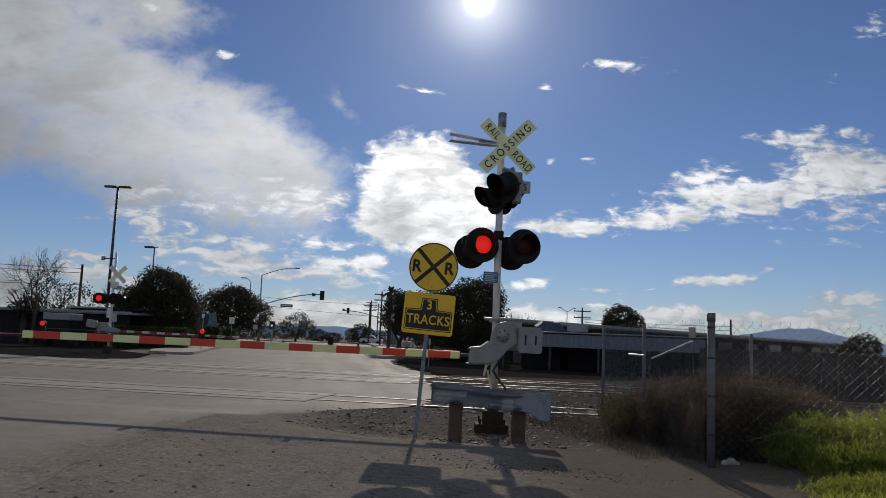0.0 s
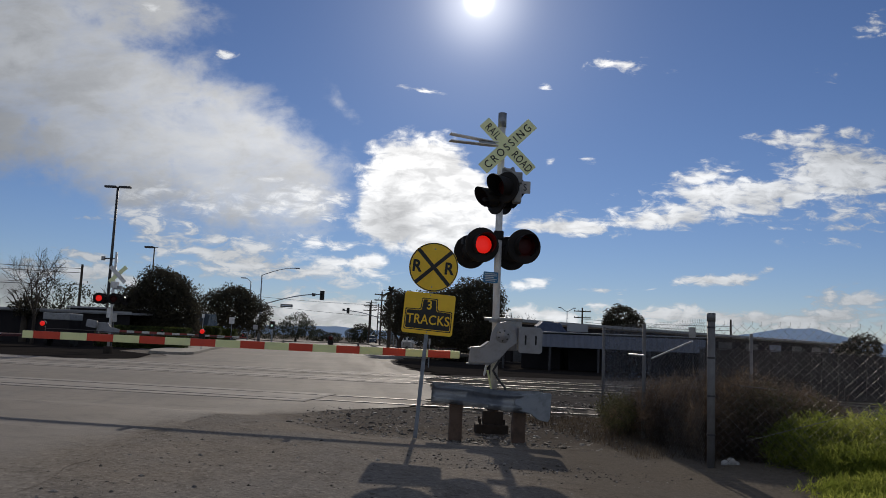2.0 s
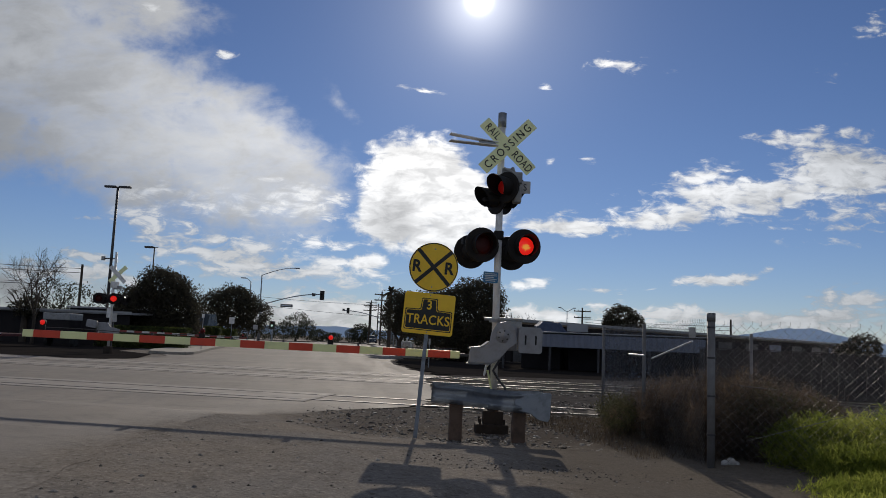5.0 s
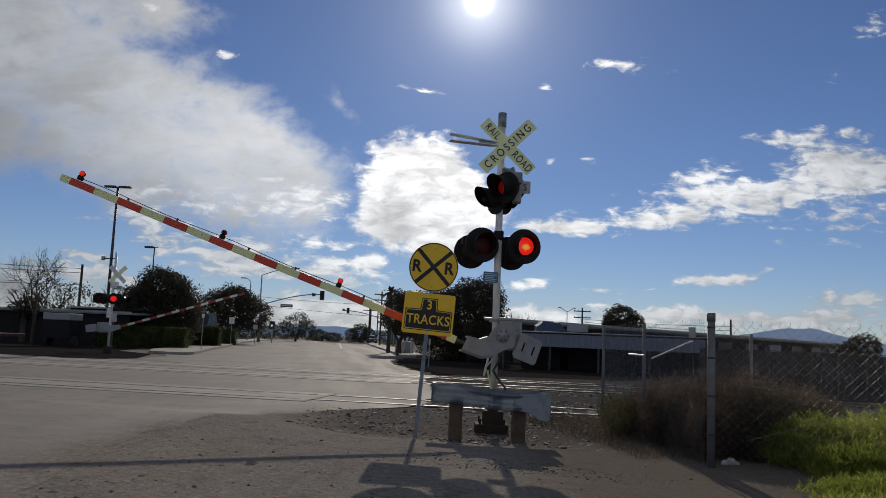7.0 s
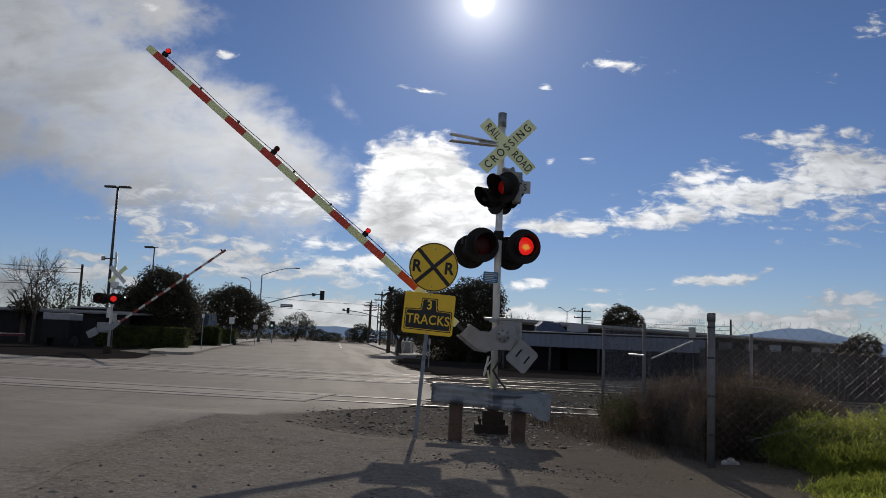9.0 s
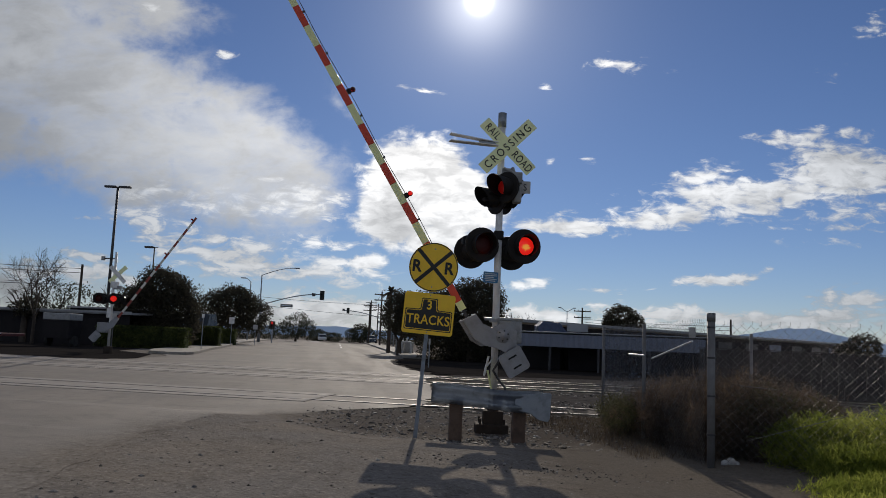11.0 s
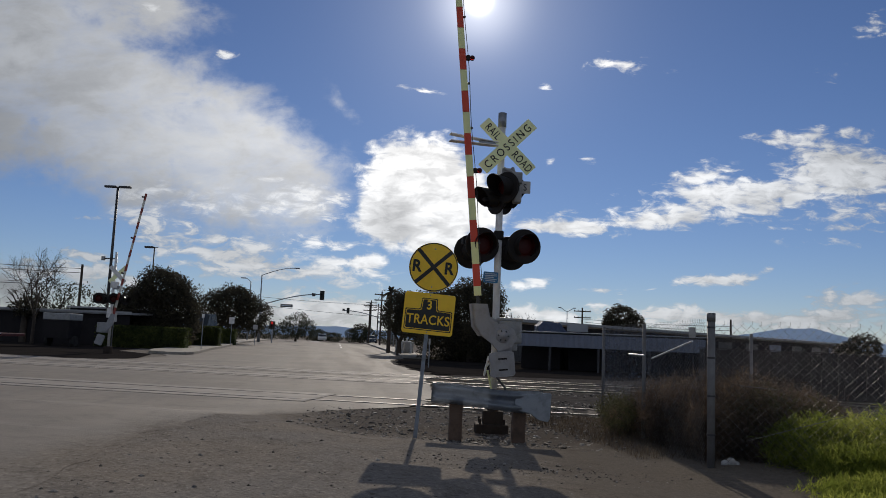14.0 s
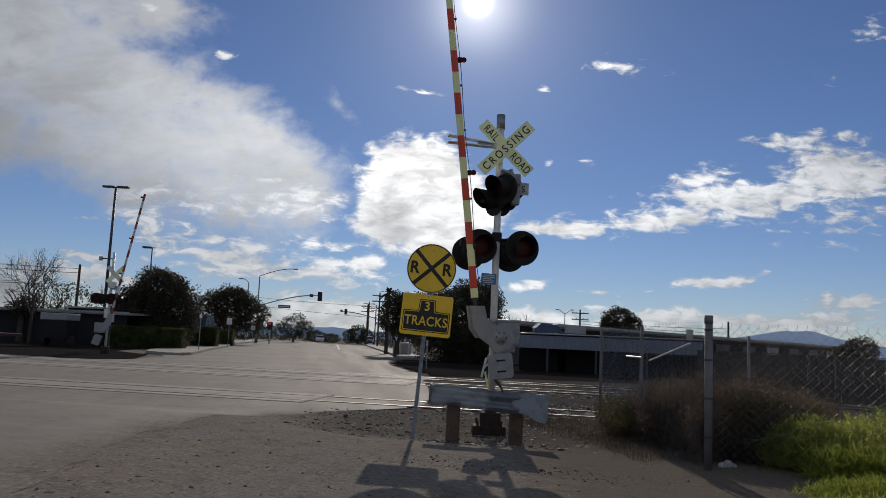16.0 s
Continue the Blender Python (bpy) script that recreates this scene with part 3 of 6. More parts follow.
def make_tracks():
    for k, c in enumerate(TRACKS):
        tr = thing("railway_track", "steel rails on dark timber ties, set into the crossing", "railway track", oriented(0, c, 0), "tracks of the crossing")
        for side in (-0.7175, 0.7175):
            head = part("railhead", rail_bm(120, True), M_RAILTOP, tr, "polished steel railhead", pose(0, side, 0.020))
            web = bmesh.new()
            add_box(web, 120, 0.018, 0.09), add_box(web, 120, 0.14, 0.02, pose(0, 0, -0.045))
            part("rail_web", web, M_RAIL, tr, "rusty rail web and foot", pose(0, side, -0.044))
        tie = None
        for i in range(56):
            s = -3.0 + 0.56 * i - (1.5 if k else 0)
            if tie is None:
                tie = part("tie", box(0.22, 2.5, 0.12, None, 0.008), M_TIE, tr, "", pose(s, 0, -0.072))
            else:
                o = tie.copy()
                scene.collection.objects.link(o)
                o.matrix_local = pose(s, random.uniform(-0.04, 0.04), -0.072 + random.uniform(-0.01, 0.005), 0, 0, random.uniform(-1.5, 1.5))
        # concrete panels in the roadway, beside and between the rails
        panel = None
        for i in range(9):
            s = -26.5 + 2.46 * i + (0.8 if k else 0)
            for off, w in ((0, 1.30), (-1.05, 0.5), (1.05, 0.5)):
                if s > (-5.0 if k else -2.2):
                    continue
                o = part("crossing_panel", box(2.452, w, 0.06, None, 0.004), M_PANEL, tr, "", pose(s, off, -0.017 + random.uniform(-0.0015, 0.0015)))
    bm = bmesh.new()
    cs = [15.9, 16.6, 17.2, 19.7, 20.4, 22.0, 24.0, 25.6, 28.2, 29.5, 32.2, 33.2, 36.0, 41.0]
    zs = [-0.015, -0.01, -0.02, -0.02, -0.01, 0.0, 0.0, -0.02, -0.02, -0.02, -0.02, 0.0, 0.01, 0.01]
    ss = [-3.6 + 0.5 * i for i in range(74)] + [36, 45, 60, 90]
    rows = []
    for s in ss:
        row = []
        for c, z in zip(cs, zs):
            ds = (0.45 * noise.noise((c * 0.7, 3, 0)) - 0.12 * (c - 18) + 1.1) * (1 if s < 3 else 0.3)
            row.append(bm.verts.new(tp(s + ds, c + 0.15 * noise.noise((s * 0.8, c, 0)), z + 0.012 * noise.noise((s * 1.3, c, 4)))))
        rows.append(row)
    for a, b in zip(rows, rows[1:]):
        for i in range(len(cs) - 1):
            bm.faces.new((a[i], b[i], b[i + 1], a[i + 1]))
    bmesh.ops.recalc_face_normals(bm, faces=bm.faces[:])
    tagged(part("track_ballast", bm, M_BALLAST), "dark crushed stone ballast under the rails", "ballast", kind="structure")
    # dark sheet laid where sheds and trees shade the ground
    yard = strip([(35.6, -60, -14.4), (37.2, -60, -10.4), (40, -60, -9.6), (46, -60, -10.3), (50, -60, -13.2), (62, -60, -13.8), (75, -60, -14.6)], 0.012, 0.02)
    tagged(part("shaded_soil_left", yard, M_SHADED_SOIL), "bare soil beyond the tracks, shade darkened into its colour", "ground", kind="structure")
    # dark soil sheet that also stands in for tree shadow at the road
    edge = [(33.6, 4.3), (36, 4.4), (38.5, 4.2), (44, 3.8), (50, 4.0), (56, 5.0), (57.5, 5.3)]
    rows = [(q, float(np.interp(q, [e[0] for e in edge], [e[1] for e in edge])) + 0.9 * noise.noise((q * 0.55, 8, 0)) + 0.5 * noise.noise((q * 1.7, 3, 0)), 60) for q in np.arange(33.6, 57.6, 0.4).tolist()]
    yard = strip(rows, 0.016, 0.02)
    tagged(part("shaded_soil_right", yard, M_SHADED_SOIL), "bare soil beyond the tracks, shade darkened into its colour", "ground", kind="structure")


make_tracks()


def make_stones():
    """Loose gravel: small angular stones."""
    base = bmesh.new()
    bmesh.ops.create_icosphere(base, subdivisions=1, radius=1.0)
    bv = np.array([v.co[:] for v in base.verts])
    bf = [[v.index for v in f.verts] for f in base.faces]
    base.free()
    rnd = np.random.RandomState(4)
    verts, faces = [], []

    def drop(x, y, r):
        k = len(verts) * len(bv)
        pts = bv * (1 + rnd.uniform(-0.25, 0.25, bv.shape)) * r * rnd.uniform(0.6, 1.2, 3) * np.array([1, 1, 0.7])
        verts.append(pts + np.array([x, y, r * 0.2 + surf(x, y) - 0.01]))
        faces.extend([[i + k for i in f] for f in bf])

    for _ in range(7000):
        x, y = rnd.uniform(-2.6, 4.2), rnd.uniform(11.6, 17.0)
        edge = -2.7 + max(0.0, 13.2 - y) * 0.7
        if x < edge + rnd.exponential(0.5):
            continue
        drop(x, y, min(rnd.lognormal(-4.25, 0.5), 0.055))
    for _ in range(6500):
        drop(rnd.uniform(-3.4, 3.4), rnd.uniform(5.5, 11.8), min(rnd.lognormal(-4.9, 0.5), 0.028))
    for _ in range(2600):
        s, c = rnd.uniform(-2.6, 12), rnd.choice([19.9, 20.8, 16.6, 18.4, 24.0]) + rnd.normal(0, 0.5)
        p = tp(s, c)
        drop(p.x, p.y, min(rnd.lognormal(-3.6, 0.35), 0.07))
    me = bpy.data.meshes.new("gravel")
    me.from_pydata(np.concatenate(verts).tolist(), [], faces)
    me.materials.append(M_STONE)
    tagged(new("gravel", me), "loose grey and brown crushed stones on bare earth", "gravel", kind="stuff")


make_stones()


def kerb_and_walk(name, rows, label):
    o = part(name, strip(rows, 0.15, 0.15), M_CONCRETE)
    tagged(o, label, "pavement", kind="structure")
    for (q0, a0, b0), (q1, a1, b1) in zip(rows, rows[1:]):
        if q1 > 130:
            continue
        e = a0 if rows[0][1] > 0 else b0
        e1 = a1 if rows[0][1] > 0 else b1
        p, r = rq(e, q0, 0.085), rq(e1, q1, 0.085)
        d = r - p
        if d.length < 0.3:
            continue
        k = part("kerb_stone", box(d.length, 0.16, 0.18, Matrix.Translation((p + r) / 2) @ d.to_track_quat("X", "Z").to_matrix().to_4x4(), 0.02), M_CONCRETE, o)


kerb_and_walk("pavement_left", [(46.8, -9.6, -8.6), (48.0, -10.9, -8.4), (52, -11.6, -8.6), (60, -11.7, -9.2), (74, -12.6, -9.8), (84, -13.6, -10.6), (100, -14.5, -11.4), (130, -14.7, -11.9), (165, -15, -12.1)],
              "pale concrete pavement with a kerb beside the road")
kerb_and_walk("pavement_right", [(58, 5.2, 7.4), (66, 5.5, 7.9), (80, 5.6, 8.0), (100, 5.7, 8.1), (130, 5.9, 8.3), (165, 6.1, 8.5)],
              "pale concrete pavement in the shade of a tree")


# ---- near crossing signal ----
MAST = Vector((0.97, 13.42, 0))
PHI = radians(11.3)


def lamp_unit(parent, m, size=0.305, hood=0.30, name="flasher"):
    """One flashing lamp: round black background, hood and housing; faces -y. The lens turns in it."""
    prof_bg = [(0.0, 0.0), (size - 0.02, 0.0), (size, 0.012), (size, 0.03), (0.0, 0.035)]
    unit = part(name, lathe(prof_bg, 36), M_BLACK, parent, "round black background disc", m)
    # hood: an open half-tube that is longer above
    bm = bmesh.new()
    n, ri = 30, size * 0.62
    ring0, ring1, ring2, ring3 = [], [], [], []
    for i in range(n + 1):
        a = radians(-60 + 300 * i / n)
        c, s = math.cos(a), math.sin(a)
        ln = hood * (0.35 + 0.65 * max(0.0, 0.5 + 0.5 * s) ** 0.7)
        for ring, rr, y in ((ring0, ri, 0.0), (ring1, ri, -ln), (ring2, ri - 0.006, -ln), (ring3, ri - 0.006, 0.0)):
            ring.append(bm.verts.new((rr * c, y, rr * s)))
    for a, b in ((ring0, ring1), (ring1, ring2), (ring2, ring3)):
        for i in range(n):
            bm.faces.new((a[i], a[i + 1], b[i + 1], b[i]))
    bmesh.ops.recalc_face_normals(bm, faces=bm.faces[:])
    part("hood", bm, M_BLACK, unit)
    part("housing", lathe([(0.0, 0.20), (size * 0.42, 0.19), (size * 0.55, 0.12), (size * 0.58, 0.03)], 28), M_BLACK, unit)
    return unit


def lens_disc(parent, r, lit, y=-0.03):
    """A lens that turns about its upright axis: one face glows, the other is unlit glass."""
    bm = bmesh.new()
    n = 32
    for sgn, idx in ((-1, 0), (1, 1)):
        rings = []
        for rr, d in ((r, 0.004), (r * 0.8, 0.012), (r * 0.45, 0.018)):
            rings.append([bm.verts.new((rr * math.cos(2 * math.pi * i / n), sgn * d, rr * math.sin(2 * math.pi * i / n))) for i in range(n)])
        for a, b in zip(rings, rings[1:]):
            for i in range(n):
                f = bm.faces.new((a[i], a[(i + 1) % n], b[(i + 1) % n], b[i]))
                f.material_index = idx
        f = bm.faces.new(rings[-1])
        f.material_index = idx
        first = rings[0] if sgn == -1 else first
        last = rings[0]
    for i in range(n):
        f = bm.faces.new((first[i], first[(i + 1) % n], last[(i + 1) % n], last[i]))
        f.material_index = 1
    bmesh.ops.recalc_face_normals(bm, faces=bm.faces[:])
    return part("lens", bm, [lit, M_LENSOFF], parent, "red lens that shines and goes dark in turn", pose(0, y, 0), smooth=True)


LENSES = []     # (lens, phase, home pose)


def make_signal():
    sig = thing("crossing_signal", "silver railroad crossing mast with red flashing lights and gate", "crossing signal", Matrix.Translation(MAST))
    part("mast", tube((0, 0, 0.3), (0, 0, 5.42), 0.062, n=20), M_ALU, sig, "silver-painted steel tube mast", smooth=True)
    cap = tube((0, 0, 5.36), (0, 0, 5.62), 0.075, n=20)
    part("mast_cap", cap, M_GALV, sig, "dull steel sleeve on the mast top", smooth=True)
    base = bmesh.new()
    add_box(base, 0.56, 0.5, 0.20, pose(-0.02, 0, 0.05), 0.03)
    add_box(base, 0.34, 0.34, 0.26, pose(0, 0, 0.24), 0.02)
    for bx in (-0.22, 0.18):
        for by in (-0.2, 0.2):
            add_tube(base, (bx, by, 0.12), (bx, by, 0.24), 0.022, n=6)
    add_tube(base, (0, 0, 0.36), (0, 0, 0.62), 0.10, 0.075, 16)
    part("base_casting", base, M_TIE, sig, "dark cast-iron junction base")
    # crossed boards
    for words, turn, y in ((("RAIL", -0.37, 0.72), ("ROAD", 0.375, 0.72)), -45, -0.105), ((("CROSSING", 0.0, 0.84),), 45, -0.125):
        b = part("crossbuck_blade", plate(round_rect(1.22, 0.229, 0.012, 2), 0.004), M_BUCK, sig, "pale green reflective board with black capitals", pose(0.10, y, 4.99, 0, -turn, 0))
        for text, x, squeeze in words:
            part("lettering", lettering(text, 0.20, pose(x, -0.004, 0), 0.001, squeeze, 1.45 if x == 0.0 else 1.12), M_LETTER, b, "black capital letters")
    part("blade_bracket", box(0.14, 0.10, 0.22, pose(0.03, -0.05, 4.99), 0.01), M_GALV, sig)
    # two bare blades seen edge-on, pointing away from the mast
    for z0, z1, dy in ((0.035, 0.12, 0.0), (-0.02, -0.035, -0.12)):
        d = Vector((-0.86, -0.18 + dy, z1 - z0))
        mm = Matrix.Translation(Vector((-0.07, -0.06, 5.02 + z0)) + d * 0.5) @ d.to_track_quat("X", "Z").to_matrix().to_4x4()
        part("bare_blade", box(d.length, 0.12, 0.018, mm @ pose(0, 0, 0, 4), 0.004), M_ALU, sig, "bare aluminium sign blade, edge-on")
    part("blade_strap", box(0.34, 0.05, 0.06, pose(-0.24, -0.10, 5.03, 0, 0, 10), 0.005), M_GALV, sig)
    # side-facing pair of lamps with their bracket
    part("junction_box", box(0.24, 0.22, 0.26, pose(0.13, 0.05, 4.48), 0.02), M_GREYBOX, sig, "grey terminal box with conduits")
    part("junction_box", box(0.17, 0.18, 0.20, pose(0.29, -0.10, 4.42), 0.02), M_GREYBOX, sig)
    part("lamp_back", box(0.15, 0.2, 0.30, pose(0.29, -0.12, 4.12), 0.03), M_GREYBOX, sig)
    jj = bmesh.new()
    for a, b in (((0.05, -0.06, 4.60), (0.24, -0.08, 4.52)), ((0.20, -0.08, 4.62), (0.30, -0.04, 4.35)), ((0.02, 0.0, 4.42), (0.34, 0.05, 4.42))):
        add_tube(jj, a, b, 0.03, n=10)
    part("conduit", jj, M_GREYBOX, sig)
    arm = bmesh.new()
    add_tube(arm, (-0.30, -0.30, 3.98), (0.34, 0.30, 4.18), 0.035, n=12)
    part("lamp_bracket", arm, M_BLACK, sig)
    for (x, y, z, turn, phase, r) in ((0.07, -0.26, 4.22, -40, 1, 0.275), (-0.08, -0.02, 4.05, -58, 0, 0.275)):
        u = lamp_unit(sig, pose(x, y, z, 0, 0, turn), r, 0.40)
        ln = lens_disc(u, 0.125, M_LENSSIDE, -0.03)
        LENSES.append((ln, phase, -0.03))
    for x, y, z, turn in ((0.25, 0.10, 4.26, 140), (0.14, 0.30, 4.08, 122)):
        lamp_unit(sig, pose(x, y, z, 0, 0, turn), 0.25, 0.24)
    s = part("track_sign", plate(round_rect(0.19, 0.22, 0.01, 2), 0.004), M_WHITE, sig, "small grey sign with the letter S", pose(0.43, -0.12, 4.26))
    part("lettering", lettering("S", 0.17, pose(0, -0.004, 0), 0.001, 0.8), M_LETTER, s, "black letter")
    # main pair on a cross-arm
    xarm = tube((-0.40, 0.02, 3.32), (0.42, 0.02, 3.38), 0.03, n=12)
    part("cross_arm", xarm, M_BLACK, sig)
    part("cross_arm_hub", box(0.17, 0.17, 0.16, pose(0, 0, 3.40), 0.02), M_BLACK, sig)
    for x, phase, lit in ((-0.29, 0, M_LENSLIT2), (0.44, 1, M_LENSLIT)):
        u = lamp_unit(sig, pose(x, -0.22, 3.20, 0, 0, 14), 0.305, 0.30)
        ln = lens_disc(u, 0.155, lit, -0.03)
        LENSES.append((ln, phase, -0.03))
        lamp_unit(sig, pose(x - 0.19, 0.34, 3.13, 0, 0, 194), 0.305, 0.30)
        part("lamp_neck", tube((x, 0.0, 3.36), (x, -0.02, 3.20), 0.04, n=10), M_BLACK, sig)
    part("hinge_bolt", tube((-0.63, -0.02, 3.22), (-0.63, -0.02, 3.34), 0.02, n=8), M_DARK, sig)
    # blue notice
    b = part("notice_plate", plate(round_rect(0.26, 0.19, 0.012, 2), 0.003), M_BLUE, sig, "small blue emergency notice with pale lines", pose(-0.12, -0.09, 2.65, 0, 2, 0))
    for i, (w, dx) in enumerate(((0.20, 0), (0.22, 0), (0.15, -0.02), (0.21, 0), (0.17, 0))):
        part("print_line", box(w, 0.002, 0.013, pose(dx, -0.002, 0.062 - 0.031 * i)), M_PALE, b)
    part("clamp", box(0.18, 0.16, 0.05, pose(-0.02, 0, 1.90), 0.008), M_GREYBOX, sig)
    part("clamp_bolt", tube((-0.20, -0.05, 1.93), (-0.06, -0.05, 1.93), 0.028, n=10), M_GREYBOX, sig)
    # gate machine on the mast
    gm = part("gate_machine", box(0.40, 0.34, 0.40, pose(0.24, -0.06, 1.72), 0.035), M_GREYBOX, sig, "grey gate machine case")
    part("machine_lid", box(0.43, 0.37, 0.05, pose(0.24, -0.06, 1.93), 0.015), M_GREYBOX, gm)
    part("machine_foot", box(0.30, 0.28, 0.16, pose(0.22, -0.05, 1.48), 0.02), M_GREYBOX, gm)
    # conduits down to the base
    for a, b, r, mt in (((-0.12, -0.10, 1.05), (-0.02, -0.10, 0.62), 0.018, M_YELLOW), ((-0.16, -0.10, 1.09), (-0.05, -0.10, 1.22), 0.016, M_ALU)):
        part("cable_guard", tube(a, b, r, n=8), M_ARMWHITE if mt is M_YELLOW else mt, sig)
    pts = [Vector((0.12, -0.1, 1.42)), Vector((0.06, -0.16, 1.2)), Vector((-0.03, -0.17, 1.05)), Vector((0.07, -0.12, 0.9)), Vector((0.18, -0.1, 0.78)), Vector((0.23, -0.08, 0.5))]
    part("cable", sweep(pts, 0.022, 8), M_DARK, sig, "dark looping cable")
    part("bracket_plate", box(0.03, 0.10, 0.34, pose(-0.14, -0.05, 1.12, 0, 12, 0), 0.004), M_ALU, sig)
    return sig


SIGNAL = make_signal()

# near gate: everything that swings about the pivot; local x runs along the arm to its base, -x to the tip
PIVOT = Vector((1.04, 13.10, 1.644))
GATE_HOME = Matrix.Translation(PIVOT) @ Matrix.Rotation(PHI, 4, "Z")


def gate_lamp(parent, x, z, lit, r=0.045):
    """A small red lamp on top of the arm, its lens turning like those of the mast."""
    hl = part("arm_lamp", box(0.09, 0.06, 0.07, pose(0, 0, 0.0), 0.012), M_BLACK, parent, "small black lamp case on the arm", pose(x, 0.0, z))
    part("lamp_dome", lathe([(0.0, 0.04), (0.036, 0.036), (0.046, 0.02), (0.046, -0.01), (0.042, -0.015)], 18, pose(0, 0, 0.075)), M_BLACK, hl, smooth=True)
    bm = bmesh.new()
    bmesh.ops.create_uvsphere(bm, u_segments=18, v_segments=10, radius=0.037)
    for f in bm.faces:
        f.material_index = 0 if f.calc_center_median().y < 0 else 1
    ln = part("lens", bm, [lit, M_LENSOFF], hl, "red arm lamp lens", pose(0, -0.02, 0.075), smooth=True)
    return ln


def make_gate():
    gate = thing("gate_arm", "red and pale green striped crossing gate arm", "gate arm", GATE_HOME)
    o, s0, s1 = -0.356, 0.70, 7.445
    h = 0.125
    edges = [s0, s0 + 0.16]
    step = (s1 - 0.15 - edges[-1]) / 17
    for i in range(17):
        edges.append(edges[-1] + step)
    edges.append(s1)
    for i, (a, b) in enumerate(zip(edges, edges[1:])):
        taper = 1.0 - 0.12 * (a - s0) / (s1 - s0)
        part("stripe", box(b - a - 0.001, 0.034, h * taper, pose(-(a + b) / 2, 0, o), 0.004), M_ARMWHITE if i % 2 == 0 else M_ARMRED, gate)
    # stiffening wire and lamp cable along the top
    top = o + h / 2
    pts = [Vector((-s, -0.0, top + 0.03 + 0.012 * math.sin(s * 3.0))) for s in np.linspace(0.75, 7.2, 24)]
    part("lamp_cable", sweep(pts, 0.006), M_DARK, gate, "thin dark cable along the arm's top")
    for s in (1.6, 2.4, 3.6, 4.4, 5.6, 6.4):
        part("cable_clip", box(0.03, 0.04, 0.04, pose(-s, 0, top + 0.018)), M_DARK, gate)
    for s, phase, lit in ((7.18, None, M_LENSLIT2), (4.858, 0, M_LENSLIT2), (2.852, 1, M_LENSLIT2)):
        ln = gate_lamp(gate, -s, top + 0.035, lit)
        LENSES.append((ln, phase, (0, -0.02, 0.075)))
    # swinging casting: hub, bent channel to the arm, counterweights
    pts = [(0.20, 0.14), (0.06, 0.25), (-0.10, 0.20), (-0.19, 0.05), (-0.22, -0.12), (-0.32, -0.22), (-0.55, -0.25), (-0.57, -0.47), (-0.20, -0.46), (-0.02, -0.36), (0.12, -0.20), (0.26, -0.10)]
    part("arm_bracket", plate(pts, 0.04, pose(0, -0.14, 0)), M_CAST, gate, "bent pale grey gate casting")
    part("arm_bracket_flange", plate([(-0.22, -0.10), (-0.34, -0.19), (-0.55, -0.22), (-0.55, -0.25), (-0.32, -0.22), (-0.22, -0.12)], 0.16, pose(0, -0.10, 0)), M_CAST, gate)
    part("arm_bracket_flange", plate([(-0.57, -0.47), (-0.20, -0.46), (-0.02, -0.36), (-0.02, -0.39), (-0.19, -0.49), (-0.57, -0.50)], 0.16, pose(0, -0.10, 0)), M_CAST, gate)
    part("arm_clamp", box(0.20, 0.03, 0.05, pose(-0.62, 0.0, o), 0.006), M_DARK, gate, "dark steel arm tongue")
    part("hub", lathe([(0.0, -0.05), (0.05, -0.05), (0.055, -0.03), (0.11, -0.025), (0.12, 0.0)], 24, pose(0, -0.145, 0)), M_CAST, gate, smooth=True)
    for i in range(6):
        a = radians(60 * i + 20)
        part("hub_bolt", lathe([(0.0, -0.012), (0.014, -0.012), (0.014, 0.01)], 8, pose(0.085 * math.cos(a), -0.165, 0.085 * math.sin(a))), M_DARK, gate)
    part("counterweight_arm", plate([(0.05, 0.16), (0.62, 0.14), (0.62, 0.02), (0.20, -0.12), (0.02, -0.1)], 0.03, pose(0, -0.10, 0)), M_CAST, gate)
    for y in (-0.20, -0.15):
        part("counterweight", plate([(x + 0.47, z - 0.06) for x, z in round_rect(0.41, 0.42, 0.05, 4)], 0.045, pose(0, y, 0)), M_CAST, gate, "pale grey cast counterweight plate", pose(0.0, 0, 0.02 if y > -0.18 else 0))
    for x in (0.38, 0.56):
        part("weight_slot", plate([(px + x, pz - 0.05) for px, pz in round_rect(0.028, 0.16, 0.013, 3)], 0.006, pose(0, -0.204, 0)), M_BLACK, gate)
    return gate


GATE = make_gate()


